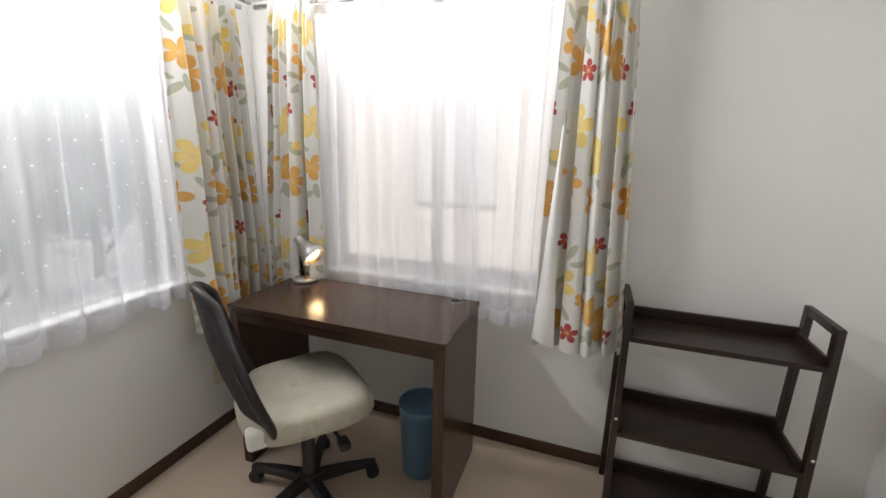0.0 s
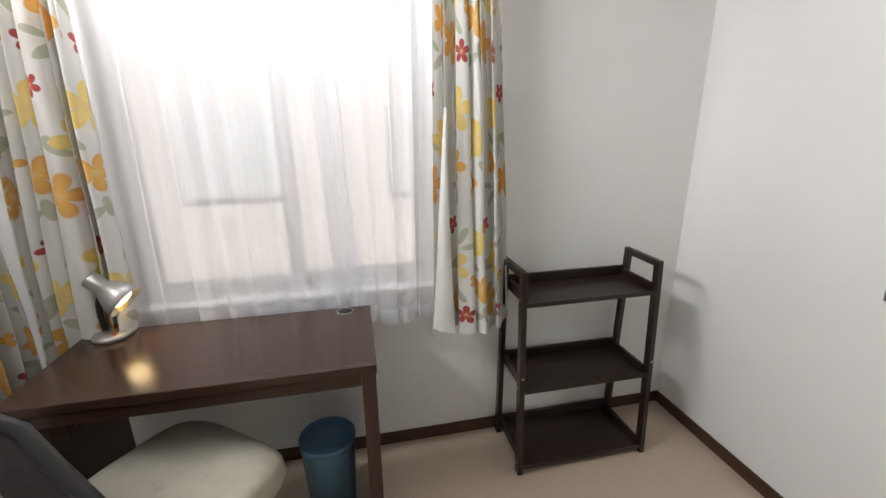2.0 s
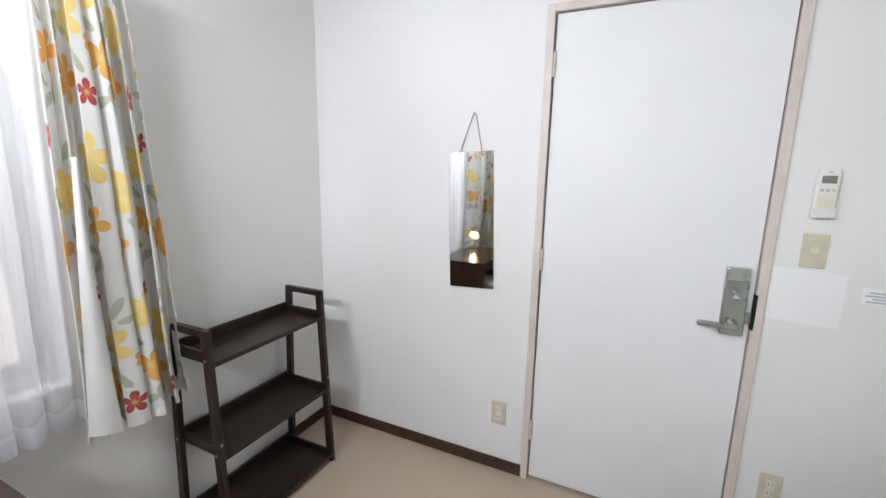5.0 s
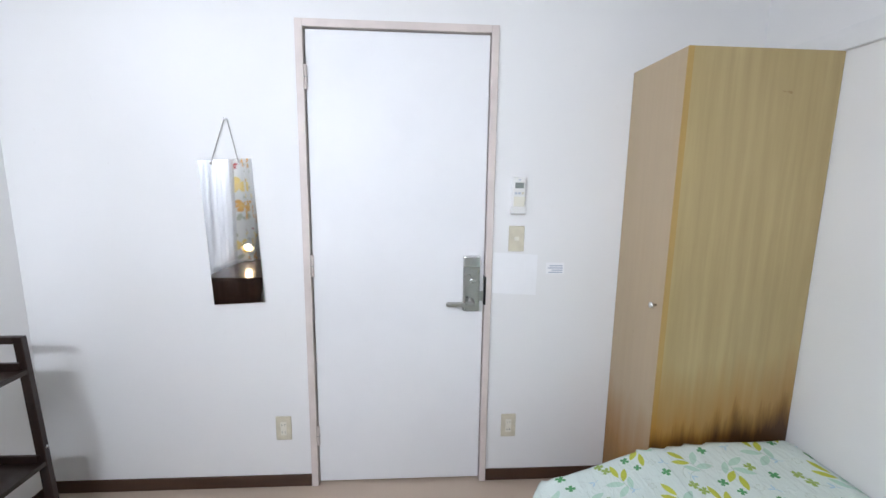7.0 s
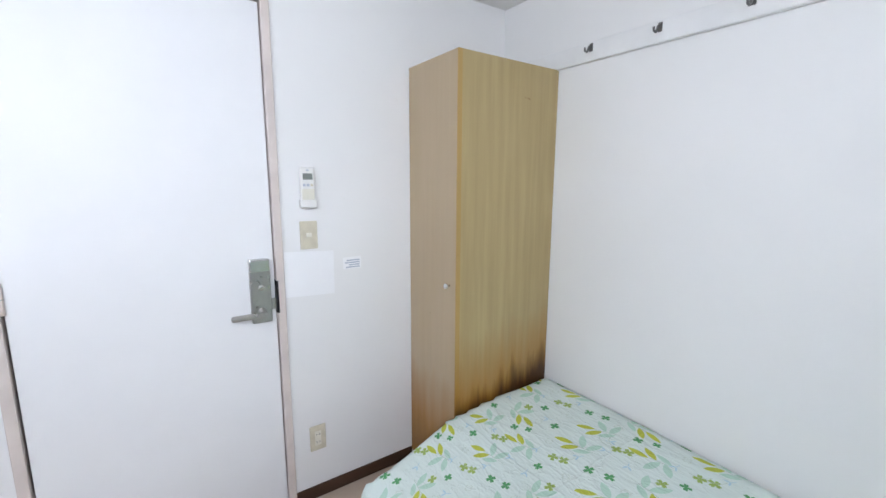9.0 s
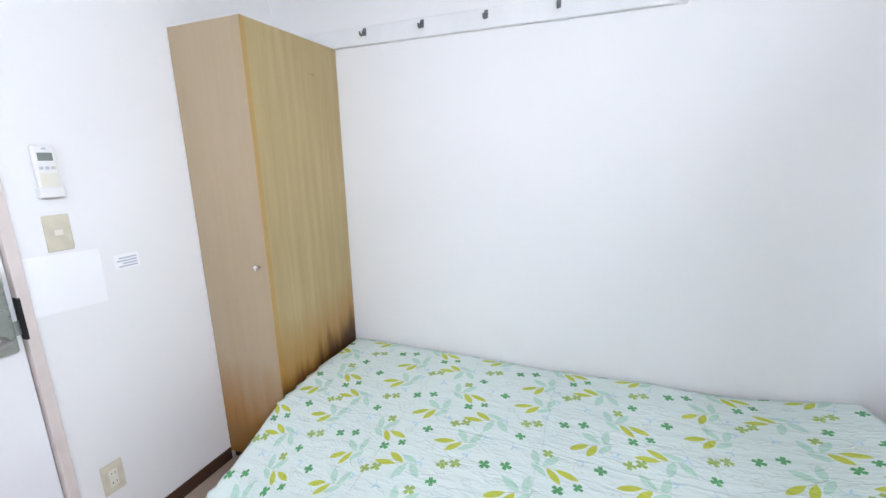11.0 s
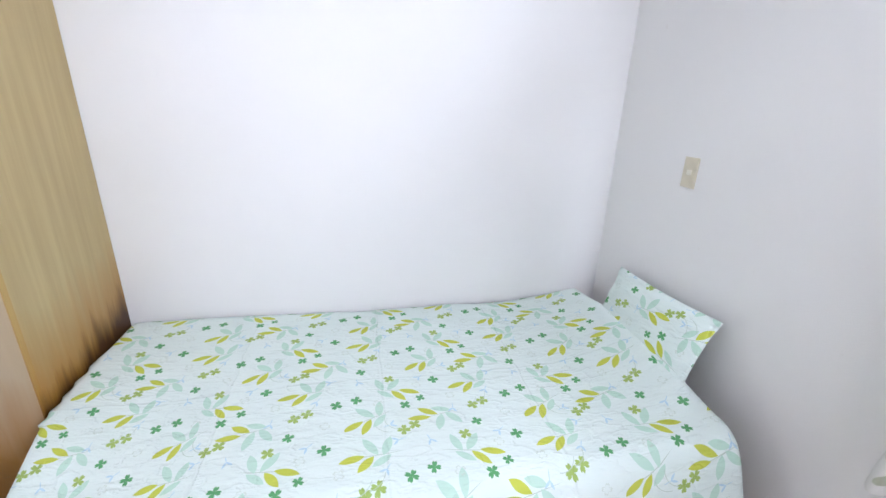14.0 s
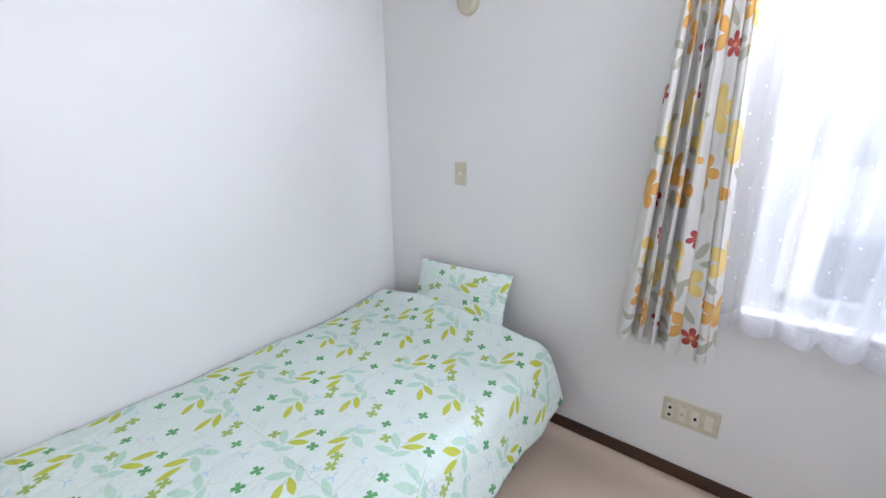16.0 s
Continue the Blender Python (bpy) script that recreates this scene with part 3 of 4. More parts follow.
# ---- door ----
door = thing("door_1", (XE, 0.25, 0), "white flush door, closed, in a beige frame", "door", kind="structure")
fw = 0.028
part("door_frame", abox(XE - 0.012, XE + 0.10, DR[1] - 0.002, DR[1] + fw, 0, DR[2] + fw, bevel=0.002), M_FRAME, door, "beige painted frame post")
part("door_frame", abox(XE - 0.012, XE + 0.10, DR[0] - fw, DR[0] + 0.002, 0, DR[2] + fw, bevel=0.002), M_FRAME, door, "beige painted frame post")
part("door_frame", abox(XE - 0.012, XE + 0.10, DR[0] + 0.002, DR[1] - 0.002, DR[2] - 0.002, DR[2] + fw, bevel=0.002), M_FRAME, door, "beige painted frame head")
part("door_stop", abox(XE + 0.05, XE + 0.10, DR[0] + 0.002, DR[1] - 0.002, 0.0, 0.012), M_FRAME, door)
leaf = part("door_leaf", abox(XE + 0.006, XE + 0.044, DR[0] + 0.006, DR[1] - 0.008, 0.014, DR[2] - 0.006, bevel=0.0025), M_DOOR, door)
for z in (0.254, 1.06, 1.844):
    hb = turned(((0.0055, -0.048), (0.0065, -0.047), (0.0065, 0.047), (0.0055, 0.048)), 12, Matrix.Translation((XE - 0.002, DR[1] - 0.0075, z)))
    hinge = part("hinge", hb, M_FRAME, leaf, "beige painted hinge", True)
    part("knuckle", turned(((0.0072, -0.002), (0.0072, 0.002)), 12, Matrix.Translation((XE - 0.002, DR[1] - 0.0075, z))), M_STEEL, leaf)
lock = part("lock_plate", abox(XE - 0.020, XE + 0.007, -0.100, -0.026, 0.858, 1.108, bevel=0.006, seg=3), M_STEEL, leaf, "satin steel lock plate")
part("lock_hood", abox(XE - 0.026, XE - 0.015, -0.100, -0.026, 1.060, 1.108, bevel=0.005, seg=3), M_CHROME, leaf, "polished steel hood of the lock")
tk = turned(((0.011, 0), (0.011, 0.010), (0.009, 0.013), (0.0, 0.013)), 20, Matrix.Translation((XE - 0.019, -0.063, 1.00)) @ pose(0, 0, 0, 0, -90, 0))
part("thumb_turn", tk, M_CHROME, leaf, "chrome thumb turn", True)
part("turn_bar", abox(XE - 0.040, XE - 0.030, -0.078, -0.048, 0.996, 1.004, bevel=0.003), M_CHROME, leaf)
nk = turned(((0.015, 0), (0.015, 0.012), (0.010, 0.016), (0.010, 0.045), (0.0, 0.045)), 20, Matrix.Translation((XE - 0.019, -0.063, 0.905)) @ pose(0, 0, 0, 0, -90, 0))
part("lever_rose", nk, M_STEEL, leaf, "", True)
part("lever", abox(XE - 0.072, XE - 0.054, -0.075, 0.052, 0.892, 0.914, bevel=0.008, seg=3), M_STEEL, leaf, "satin steel lever handle")
part("latch_plate", abox(XE + 0.0035, XE + 0.0075, -0.139, -0.100, 0.900, 0.945, bevel=0.001), M_STEEL, leaf)
part("strike_gap", abox(XE - 0.0135, XE + 0.03, DR[0] - 0.003, DR[0] + 0.0048, 0.885, 1.015), M_DARK, door, "dark strike opening")


# ---- things on the east wall ----
def outlet(name, m, label, plug=False):
    """A wall plate with two sockets, built at the origin facing +x, then placed by m."""
    o = new(name)
    tagged(o, label, "outlet")

    def p(n, bm, mat, par):
        ob = part(n, bm, mat)
        ob.parent = par
        return ob

    pl = p("plate", abox(0, 0.007, -0.035, 0.035, -0.058, 0.058, bevel=0.003, seg=3), M_CREAM, o)
    p("insert", abox(0.006, 0.009, -0.014, 0.014, -0.034, 0.034, bevel=0.0015), M_CREAM_LT, o)
    for z in (-0.018, 0.018):
        for y in (-0.0063, 0.0063):
            p("slot", abox(0.0088, 0.0094, y - 0.001, y + 0.001, z - 0.004, z + 0.004), M_DARK, o)
    if plug:
        p("plug", abox(0.0092, 0.034, -0.013, 0.013, 0.004, 0.032, bevel=0.004), M_BLACK, o)
    o.matrix_basis = m
    return o


def wall_switch(name, m, label):
    o = new(name)
    tagged(o, label, "light switch")
    for n, bm, mat in (("plate", abox(0, 0.007, -0.035, 0.035, -0.057, 0.057, bevel=0.003, seg=3), M_CREAM),
                       ("rocker", abox(0.006, 0.011, -0.011, 0.011, -0.008, 0.010, bevel=0.002), M_CREAM_LT)):
        part(n, bm, mat).parent = o
    o.matrix_basis = m
    return o


outlet("wall_outlet", pose(XE, 0.790, 0.298, 0, 0, 180), "cream double wall outlet under the hanging mirror")
outlet("wall_outlet", pose(XE, -0.258, 0.288, 0, 0, 180), "cream double wall outlet between door and wardrobe")
wall_switch("light_switch", pose(XE, -0.260, 1.186, 0, 0, 180), "cream light switch beside the door")

# hanging mirror
mir = thing("wall_mirror", (XE - 0.004, 0.948, 0.90), "frameless rectangular mirror hanging on a string", "mirror")
tilt = Matrix.Translation((XE - 0.012, 0.947, 0.896)) @ pose(0, 0, 0, -2.6, 0.9, 1.4)
part("mirror_back", abox(0.0022, 0.0055, -0.106, 0.106, 0.0, 0.615, bevel=0.001, m=tilt), M_STRING, mir)
part("mirror_glass", abox(-0.0012, 0.002, -0.107, 0.107, 0.0, 0.616, bevel=0.0012, m=tilt), M_MIRROR, mir)
part("string", tube([tilt @ Vector((-0.002, 0.055, 0.60)), (XE - 0.006, 0.967, 1.667), (XE - 0.006, 0.960, 1.673), (XE - 0.006, 0.953, 1.667), tilt @ Vector((-0.002, -0.055, 0.60))], 0.0022, 6), M_STRING, mir, "grey hanging string")
for y in (0.055, -0.055):
    part("grommet", turned(((0.006, -0.0006), (0.006, 0.0006)), 14, tilt @ pose(-0.0016, y, 0.60, 0, 90, 0)), M_STEEL, mir)
hk = thing("wall_nail", (XE, 0.960, 1.672), "small steel nail holding the mirror string", "nail")
part("shank", tube([(XE + 0.002, 0.960, 1.670), (XE - 0.014, 0.960, 1.672)], 0.0018, 8), M_STEEL, hk)
part("head", turned(((0.0045, 0), (0.0045, 0.0015)), 12, pose(XE - 0.0155, 0.960, 1.672, 0, 90, 0)), M_STEEL, hk)

# remote control in its cradle
rem = thing("remote_control", (XE, -0.26, 1.30), "white air conditioner remote in a wall cradle", "remote control")
part("body", abox(XE - 0.024, XE - 0.006, -0.289, -0.231, 1.302, 1.456, bevel=0.007, seg=3), M_WHITE, rem)
part("display", abox(XE - 0.0252, XE - 0.0235, -0.279, -0.241, 1.408, 1.432, bevel=0.0008), M_LCD, rem, "grey display window")
part("cover", abox(XE - 0.0256, XE - 0.0235, -0.284, -0.236, 1.328, 1.372, bevel=0.001), M_CREAM_LT, rem, "yellowed sliding cover")
for i in range(3):
    part("button", abox(XE - 0.0262, XE - 0.0235, -0.280 + i * 0.015, -0.270 + i * 0.015, 1.382, 1.391, bevel=0.001), M_INK if i else M_CREAM, rem)
part("button", abox(XE - 0.0262, XE - 0.0235, -0.265, -0.255, 1.441, 1.447, bevel=0.001), M_INK, rem)
part("cradle", abox(XE - 0.029, XE, -0.292, -0.228, 1.297, 1.330, bevel=0.004), M_WHITE, rem, "white wall cradle")

pp = thing("notice_paper", (XE, -0.26, 0.93), "blank white sheet of paper taped to the wall", "paper")
part("sheet", cloth(lambda u, v: (XE - 0.0012 - 0.004 * math.sin(3 * u + 2 * v) ** 2 * u, -0.158 - 0.202 * u, 0.932 + 0.010 * (1 - u) - 0.004 + 0.186 * v + 0.012 * u * 0), 8, 8, 0.2, 0.19), M_PAPER, pp)
st = thing("wall_sticker", (XE, -0.44, 1.05), "small pale label with grey printed lines", "sticker")
part("label_sheet", abox(XE - 0.0012, XE - 0.0003, -0.485, -0.402, 1.026, 1.078), M_PAPER, st)
for i, w in enumerate((0.060, 0.068, 0.050, 0.064)):
    part("text_line", abox(XE - 0.0017, XE - 0.0010, -0.478, -0.478 + w, 1.066 - i * 0.010 - 0.0055, 1.066 - i * 0.010), M_INK, st)

# ---- coat rail ----
rail = thing("coat_rail", (-0.4, YS, 1.9), "white painted board with a row of metal hooks", "coat rail")
part("board", abox(-1.03, XE - 0.002, YS, YS + 0.018, 1.897, 1.975, bevel=0.003), M_RAIL, rail)
part("lip", abox(-1.03, XE - 0.002, YS + 0.0175, YS + 0.021, 1.899, 1.905, bevel=0.001), M_RAIL, rail)
for x in (0.258, -0.027, -0.31, -0.595, -0.88):
    pts = [(x, YS + 0.020, 1.957), (x, YS + 0.034, 1.950), (x, YS + 0.040, 1.936), (x, YS + 0.047, 1.928), (x, YS + 0.058, 1.930), (x, YS + 0.062, 1.943)]
    h = part("hook", tube(pts, 0.0042, 8), M_HOOK, rail, "dull steel coat hook", True)
    part("hook_plate", abox(x - 0.008, x + 0.008, YS + 0.018, YS + 0.021, 1.934, 1.966, bevel=0.001), M_HOOK, h)

# ---- wardrobe ----
WX, WY, WH = 0.433, -0.735, 1.898
ward = thing("wardrobe", (WX, WY, 0), "tall narrow oak-print wardrobe, water-stained at its foot", "wardrobe")


def ward_part(name, b, mat, label=""):
    ob = part(name, b, mat)
    ob.parent = ward
    if label:
        ob["label"] = label
    return ob


WD, WL = XE - 0.004 - WX, 0.568
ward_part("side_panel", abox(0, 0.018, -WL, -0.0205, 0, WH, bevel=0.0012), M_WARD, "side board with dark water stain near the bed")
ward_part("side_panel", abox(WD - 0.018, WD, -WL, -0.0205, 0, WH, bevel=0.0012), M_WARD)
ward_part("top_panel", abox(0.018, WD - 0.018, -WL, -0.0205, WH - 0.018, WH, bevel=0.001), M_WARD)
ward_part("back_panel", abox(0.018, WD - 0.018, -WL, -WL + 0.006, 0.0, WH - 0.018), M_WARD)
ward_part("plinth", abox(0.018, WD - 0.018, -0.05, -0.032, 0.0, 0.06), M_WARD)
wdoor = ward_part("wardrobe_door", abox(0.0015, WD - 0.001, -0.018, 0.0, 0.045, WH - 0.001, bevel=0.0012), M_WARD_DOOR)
eb = part("door_edge", abox(-0.0030, 0.0013, -0.0200, 0.0006, 0.045, WH - 0.001, bevel=0.0004), M_WARD_EDGE)
eb.parent = wdoor
kb = part("knob", turned(((0.005, 0), (0.005, 0.012), (0.012, 0.016), (0.0125, 0.022), (0.009, 0.026), (0, 0.026)), 20, pose(0.042, 0, 0.976, -90, 0, 0)), M_CHROME, None, "small chrome knob", True)
kb.parent = wdoor

# ---- bed ----
bed = thing("bed", (-0.6, -0.78, 0), "single bed under a mint cover with clover print", "bed")
BX0, BX1, BY0, BY1 = -1.690, 0.395, -1.292, -0.228
part("bed_frame", abox(BX0 + 0.03, BX1 - 0.04, BY0 + 0.03, BY1 - 0.10, 0.14, 0.23, bevel=0.01), M_BLACK, bed, "dark bed frame")
part("mattress", abox(BX0 + 0.02, BX1 - 0.10, BY0 + 0.015, BY1 - 0.10, 0.231, 0.355, bevel=0.04, seg=3), M_WHITE, bed)
for x in (BX0 + 0.044, BX1 - 0.12):
    for y in (BY0 + 0.10, BY1 - 0.078):
        part("leg", turned(((0.026, 0), (0.028, 0.01), (0.028, 0.14)), 20, Matrix.Translation((x, y, 0))), M_BLACK, bed, "", True)


def bed_top(x, y):
    z = 0.447 + 0.010 * noise.noise((x * 2.2, y * 2.2, 0.3)) + 0.005 * noise.noise((x * 7 + y * 5, y * 7 - x * 3, 2.0))
    head = max(0.0, 1 - (x - BX0) / 0.42)
    side = math.exp(-((y + 0.80) / 0.36) ** 2)
    slack = min(1.0, max(0.0, (y + 1.0) / 0.7)) * min(1.0, max(0.0, (x + 0.5) / 0.8))
    return z - 0.050 * slack + head ** 1.5 * (0.040 + 0.075 * side)


def bed_cover_point(u, v):
    """u along the bed, v across: 0 at the wall, over the top and down the open side."""
    drop_w, over = 0.035, 0.265
    span = (BY1 - BY0)
    s = v * (drop_w + span + over)
    foot = 0.07
    x = BX0 + (BX1 + foot - BX0) * u
    xe = min(x, BX1)
    ripple = 0.007 * math.sin(x * 15 + 1.3 * math.sin(x * 5)) + 0.003 * math.sin(x * 37)
    if s < drop_w:
        y, z = BY0 - 0.002, bed_top(xe, BY0) - 0.012 - (drop_w - s)
    elif s < drop_w + span:
        y = BY0 + (s - drop_w)
        z = bed_top(xe, y)
        e = min(y - BY0, BY1 - y)
        if e < 0.05:
            z -= 0.022 * (1 - e / 0.05) ** 2
    else:
        d = s - drop_w - span
        slump = 1 - 0.55 * max(0.0, 1 - (x - BX0) / 0.25)
        y = BY1 + 0.075 * (d / over) ** 0.6 + ripple * (d / over) + 0.05 * (1 - slump) * d / over
        z = bed_top(xe, BY1) - 0.022 - d * (0.96 - 0.25 * (1 - slump))
    if y > -1.05:                                             # the foot end is drawn in at the open side
        x -= 0.145 * min(1, (y + 1.05) / 0.75) ** 1.2 * max(0.0, (u - 0.72) / 0.28)
    if y > -0.9:                                              # the open side runs in towards the foot
        lean = min(1.0, max(0.0, (x + 0.7) / 0.9)) * min(1.0, (y + 0.9) / 0.6)
        y -= 0.060 * lean
        z -= 0.012 * lean
    if x > BX1:
        d = x - BX1
        z -= d * 0.9
        x = BX1 + 0.012 + 0.02 * d
    if s > drop_w + span and u > 0.93:
        x += 0.02 * (u - 0.93) / 0.07
    return (x, y, z)


cv = part("bed_cover", cloth(bed_cover_point, 150, 90, BX1 + 0.07 - BX0, 0.035 + 1.064 + 0.265), M_BED, bed, "mint cotton cover with clover and leaf print", True)
sol = cv.modifiers.new("thickness", "SOLIDIFY")
sol.thickness, sol.offset = 0.006, -1

pil = thing("pillow", (-1.7, -0.75, 0.5), "flat pillow in mint clover-print case leaning on the wall", "pillow")


def pillow_side(sign):
    def fn(u, v):
        a, b = 2 * u - 1, 2 * v - 1
        puff = (max(0, 1 - a * a) * max(0, 1 - b * b)) ** 0.45
        pin = 1 - 0.05 * (1 - b * b) * abs(a) ** 3
        pin2 = 1 - 0.07 * (1 - a * a) * abs(b) ** 3
        return pil_m @ Vector((a * 0.285 * pin, b * 0.150 * pin2, sign * 0.038 * puff + 0.004 * noise.noise((a * 3, b * 3, 1))))
    return fn


pil_m = Matrix.Translation((-1.722, -0.732, 0.590)) @ pose(0, 0, 0, 0, 0, 90) @ pose(0, 0, 0, 68, 0, 0) @ pose(0, 0, 0, 0, 0, 2)
part("pillow_front", cloth(pillow_side(1), 28, 20, 0.53, 0.33), M_BED, pil, "", True)
part("pillow_rear", cloth(pillow_side(-1), 28, 20, 0.53, 0.33), M_BED, pil, "", True)

# ---- west wall fittings ----
wall_switch("light_switch", pose(XW, -0.800, 1.186), "cream wall switch above the bed head")
mp = thing("media_outlet", (XW, 0.33, 0.25), "wide cream wall plate with power and aerial sockets", "outlet")
part("plate", abox(XW, XW + 0.007, 0.228, 0.427, 0.250, 0.360, bevel=0.003, seg=3), M_CREAM, mp)
for i, y in enumerate((0.256, 0.300, 0.346, 0.392)):
    part("insert", abox(XW + 0.006, XW + 0.009, y - 0.013, y + 0.013, 0.270, 0.335, bevel=0.001), M_CREAM_LT, mp)
    for z in ((0.285, 0.318), (0.302,), (0.302,), ())[i]:
        part("socket", turned(((0.006, 0), (0.006, 0.003), (0.003, 0.003), (0.003, 0.001)), 14, pose(XW + 0.009, y, z, 0, 90, 0)), M_STEEL if i in (1,) else M_DARK, mp)
outlet("wall_outlet", pose(XW, 1.46, 0.295), "cream wall outlet with a black plug", True)
vent = thing("wall_vent", (XW, -0.76, 1.935), "round cream vent cap high on the wall", "vent")
part("cap", turned(((0.050, 0), (0.050, 0.008), (0.044, 0.016), (0.030, 0.020), (0.0, 0.021)), 32, pose(XW, -0.760, 1.945, 0, 90, 0)), M_CREAM, vent, "", True)
part("collar", turned(((0.060, 0), (0.060, 0.005), (0.050, 0.006)), 32, pose(XW, -0.760, 1.945, 0, 90, 0)), M_CREAM, vent)
for x, z in ((-0.162, 1.72), (-0.136, 1.72), (-0.160, 1.50), (-0.105, 1.87)):
    nl = thing("pin", (x, YN, z), "tiny dark pin stuck in the wallpaper", "pin")
    part("pin_head", turned(((0.0028, 0), (0.0028, 0.002), (0.0, 0.003)), 8, pose(x, YN, z, 90, 0, 0)), M_BASE, nl)

# ---- curtains ----
def folds(u, n, phase, seed):
    """Depth of a hanging fold at u, between -1 and 1, unevenly spaced."""
    w = u + 0.035 * math.sin(5.1 * u + seed) + 0.02 * math.sin(13 * u + 2 * seed)
    s = math.sin(2 * math.pi * n * w + phase)
    return math.copysign(abs(s) ** 0.75, s) + 0.22 * math.sin(2 * math.pi * n * 2.3 * w + seed)


def curtain(name, label, axis, top, bottom, z_top, z_bot, depth0, amp, n, seed, mat, group, full=2.0, hem_wave=0.0, side=1, pinch=None, zslope=0.0):
    """A hanging curtain. top, bottom: its ends along the wall at both heights; depth0: its middle plane; side: the way into the room."""
    c = thing(name, ((top[0] + top[1]) / 2, depth0, z_bot) if axis == "x" else (depth0, (top[0] + top[1]) / 2, z_bot), label, "curtain", group)

    def fn(u, v):
        lo = bottom[0] + (top[0] - bottom[0]) * v ** 0.9
        hi = bottom[1] + (top[1] - bottom[1]) * v ** 0.9
        f = folds(u, n, seed * 1.7, seed)
        a = amp * (1.0 - 0.55 * v ** 3)
        g = f + 0.25 * math.sin(3.1 * v * 3 + seed + 5 * u) * (1 - v)
        along = lo + (hi - lo) * u + 0.55 * a * math.cos(2 * math.pi * n * u + seed) * (1 - 0.4 * v)
        if v > 0.93:                                          # gathered header
            a *= 1 - 0.5 * (v - 0.93) / 0.07
        d = depth0 + side * a * g
        z = z_bot + (z_top - z_bot) * v + (zslope * (u - 0.5) + hem_wave * math.sin(2 * math.pi * n * u + seed)) * (1 - v) ** 3
        return (along, d, z) if axis == "x" else (d, along, z)

    nu = max(60, int(n * 18))
    sheet = part("cloth", cloth(fn, nu, 40, (bottom[1] - bottom[0]) * full, z_top - z_bot), mat, c, "", True)
    lift = 0.0022

    def band(v0, v1):
        def at(u, v):
            p = Vector(fn(u, v0 + (v1 - v0) * v))
            return p + (Vector((0, -lift, 0)) if axis == "x" else Vector((lift, 0, 0)))
        return at

    part("header_tape", cloth(band(0.968, 1.0), nu, 2, (bottom[1] - bottom[0]) * full, 0.04), M_LINING, c, "stiff white gathering tape", True)
    part("hem", cloth(band(0.0, 0.045), nu, 3, (bottom[1] - bottom[0]) * full, 0.045 * (z_top - z_bot)), mat, c, "", True)
    return c


DEPTH = YN - 0.125
curtain("drape", "floral print drape in yellow, orange and red, drawn back", "x", (-1.600, -1.398), (-1.672, -1.420), 1.945, 0.615, DEPTH, 0.042, 6.5, 0.6, M_DRAPE, "floral drapes", 3.2)
curtain("drape", "floral print drape in yellow, orange and red, drawn back", "x", (-0.380, -0.155), (-0.388, -0.077), 1.945, 0.605, DEPTH, 0.042, 6.0, 2.1, M_DRAPE, "floral drapes", 2.9, 0.006)
WDEP = XW + 0.100
curtain("drape", "floral print drape in yellow, orange and red, drawn back", "y", (1.315, 1.668), (1.310, 1.715), 1.945, 0.568, WDEP, 0.038, 6.5, 1.2, M_DRAPE, "floral drapes", 2.5, side=1)
curtain("drape", "floral print drape in yellow, orange and red, drawn back", "y", (0.134, 0.315), (0.053, 0.374), 1.945, 0.620, WDEP, 0.036, 7.0, 3.3, M_DRAPE, "floral drapes", 3.2, 0.006, side=1)
curtain("sheer_curtain", "thin plain white net curtain, closed", "x", (-1.430, -0.715), (-1.462, -0.663), 1.93, 0.700, YN - 0.062, 0.021, 8, 0.3, M_SHEER, "net curtains", 1.7, 0.006)
curtain("sheer_curtain", "thin plain white net curtain, closed", "x", (-0.790, -0.335), (-0.750, -0.366), 1.93, 0.645, YN - 0.072, 0.023, 5, 1.9, M_SHEER, "net curtains", 1.7, 0.006)
curtain("sheer_curtain", "thin white net curtain with woven dots", "y", (0.75, 1.43), (0.68, 1.395), 1.93, 0.722, XW + 0.048, 0.023, 6, 0.9, M_SHEER_DOT, "net curtains", 1.6, 0.014)
curtain("sheer_curtain", "thin white net curtain with woven dots", "y", (0.27, 0.79), (0.31, 0.75), 1.93, 0.728, XW + 0.054, 0.023, 4, 2.6, M_SHEER_DOT, "net curtains", 1.6, 0.014)
lining = bpy.data.objects["drape.001"]
part("turned_edge", cloth(lambda u, v: (-0.405 + 0.05 * v + (0.075 * (1 - v) ** 1.3 + 0.012) * u, DEPTH - 0.050 - 0.012 * math.sin(3 * u), 0.640 + 0.8 * v - 0.03 * u * (1 - v)), 8, 24, 0.01, 0.01), M_LINING, lining, "turned-back white lining edge", True)
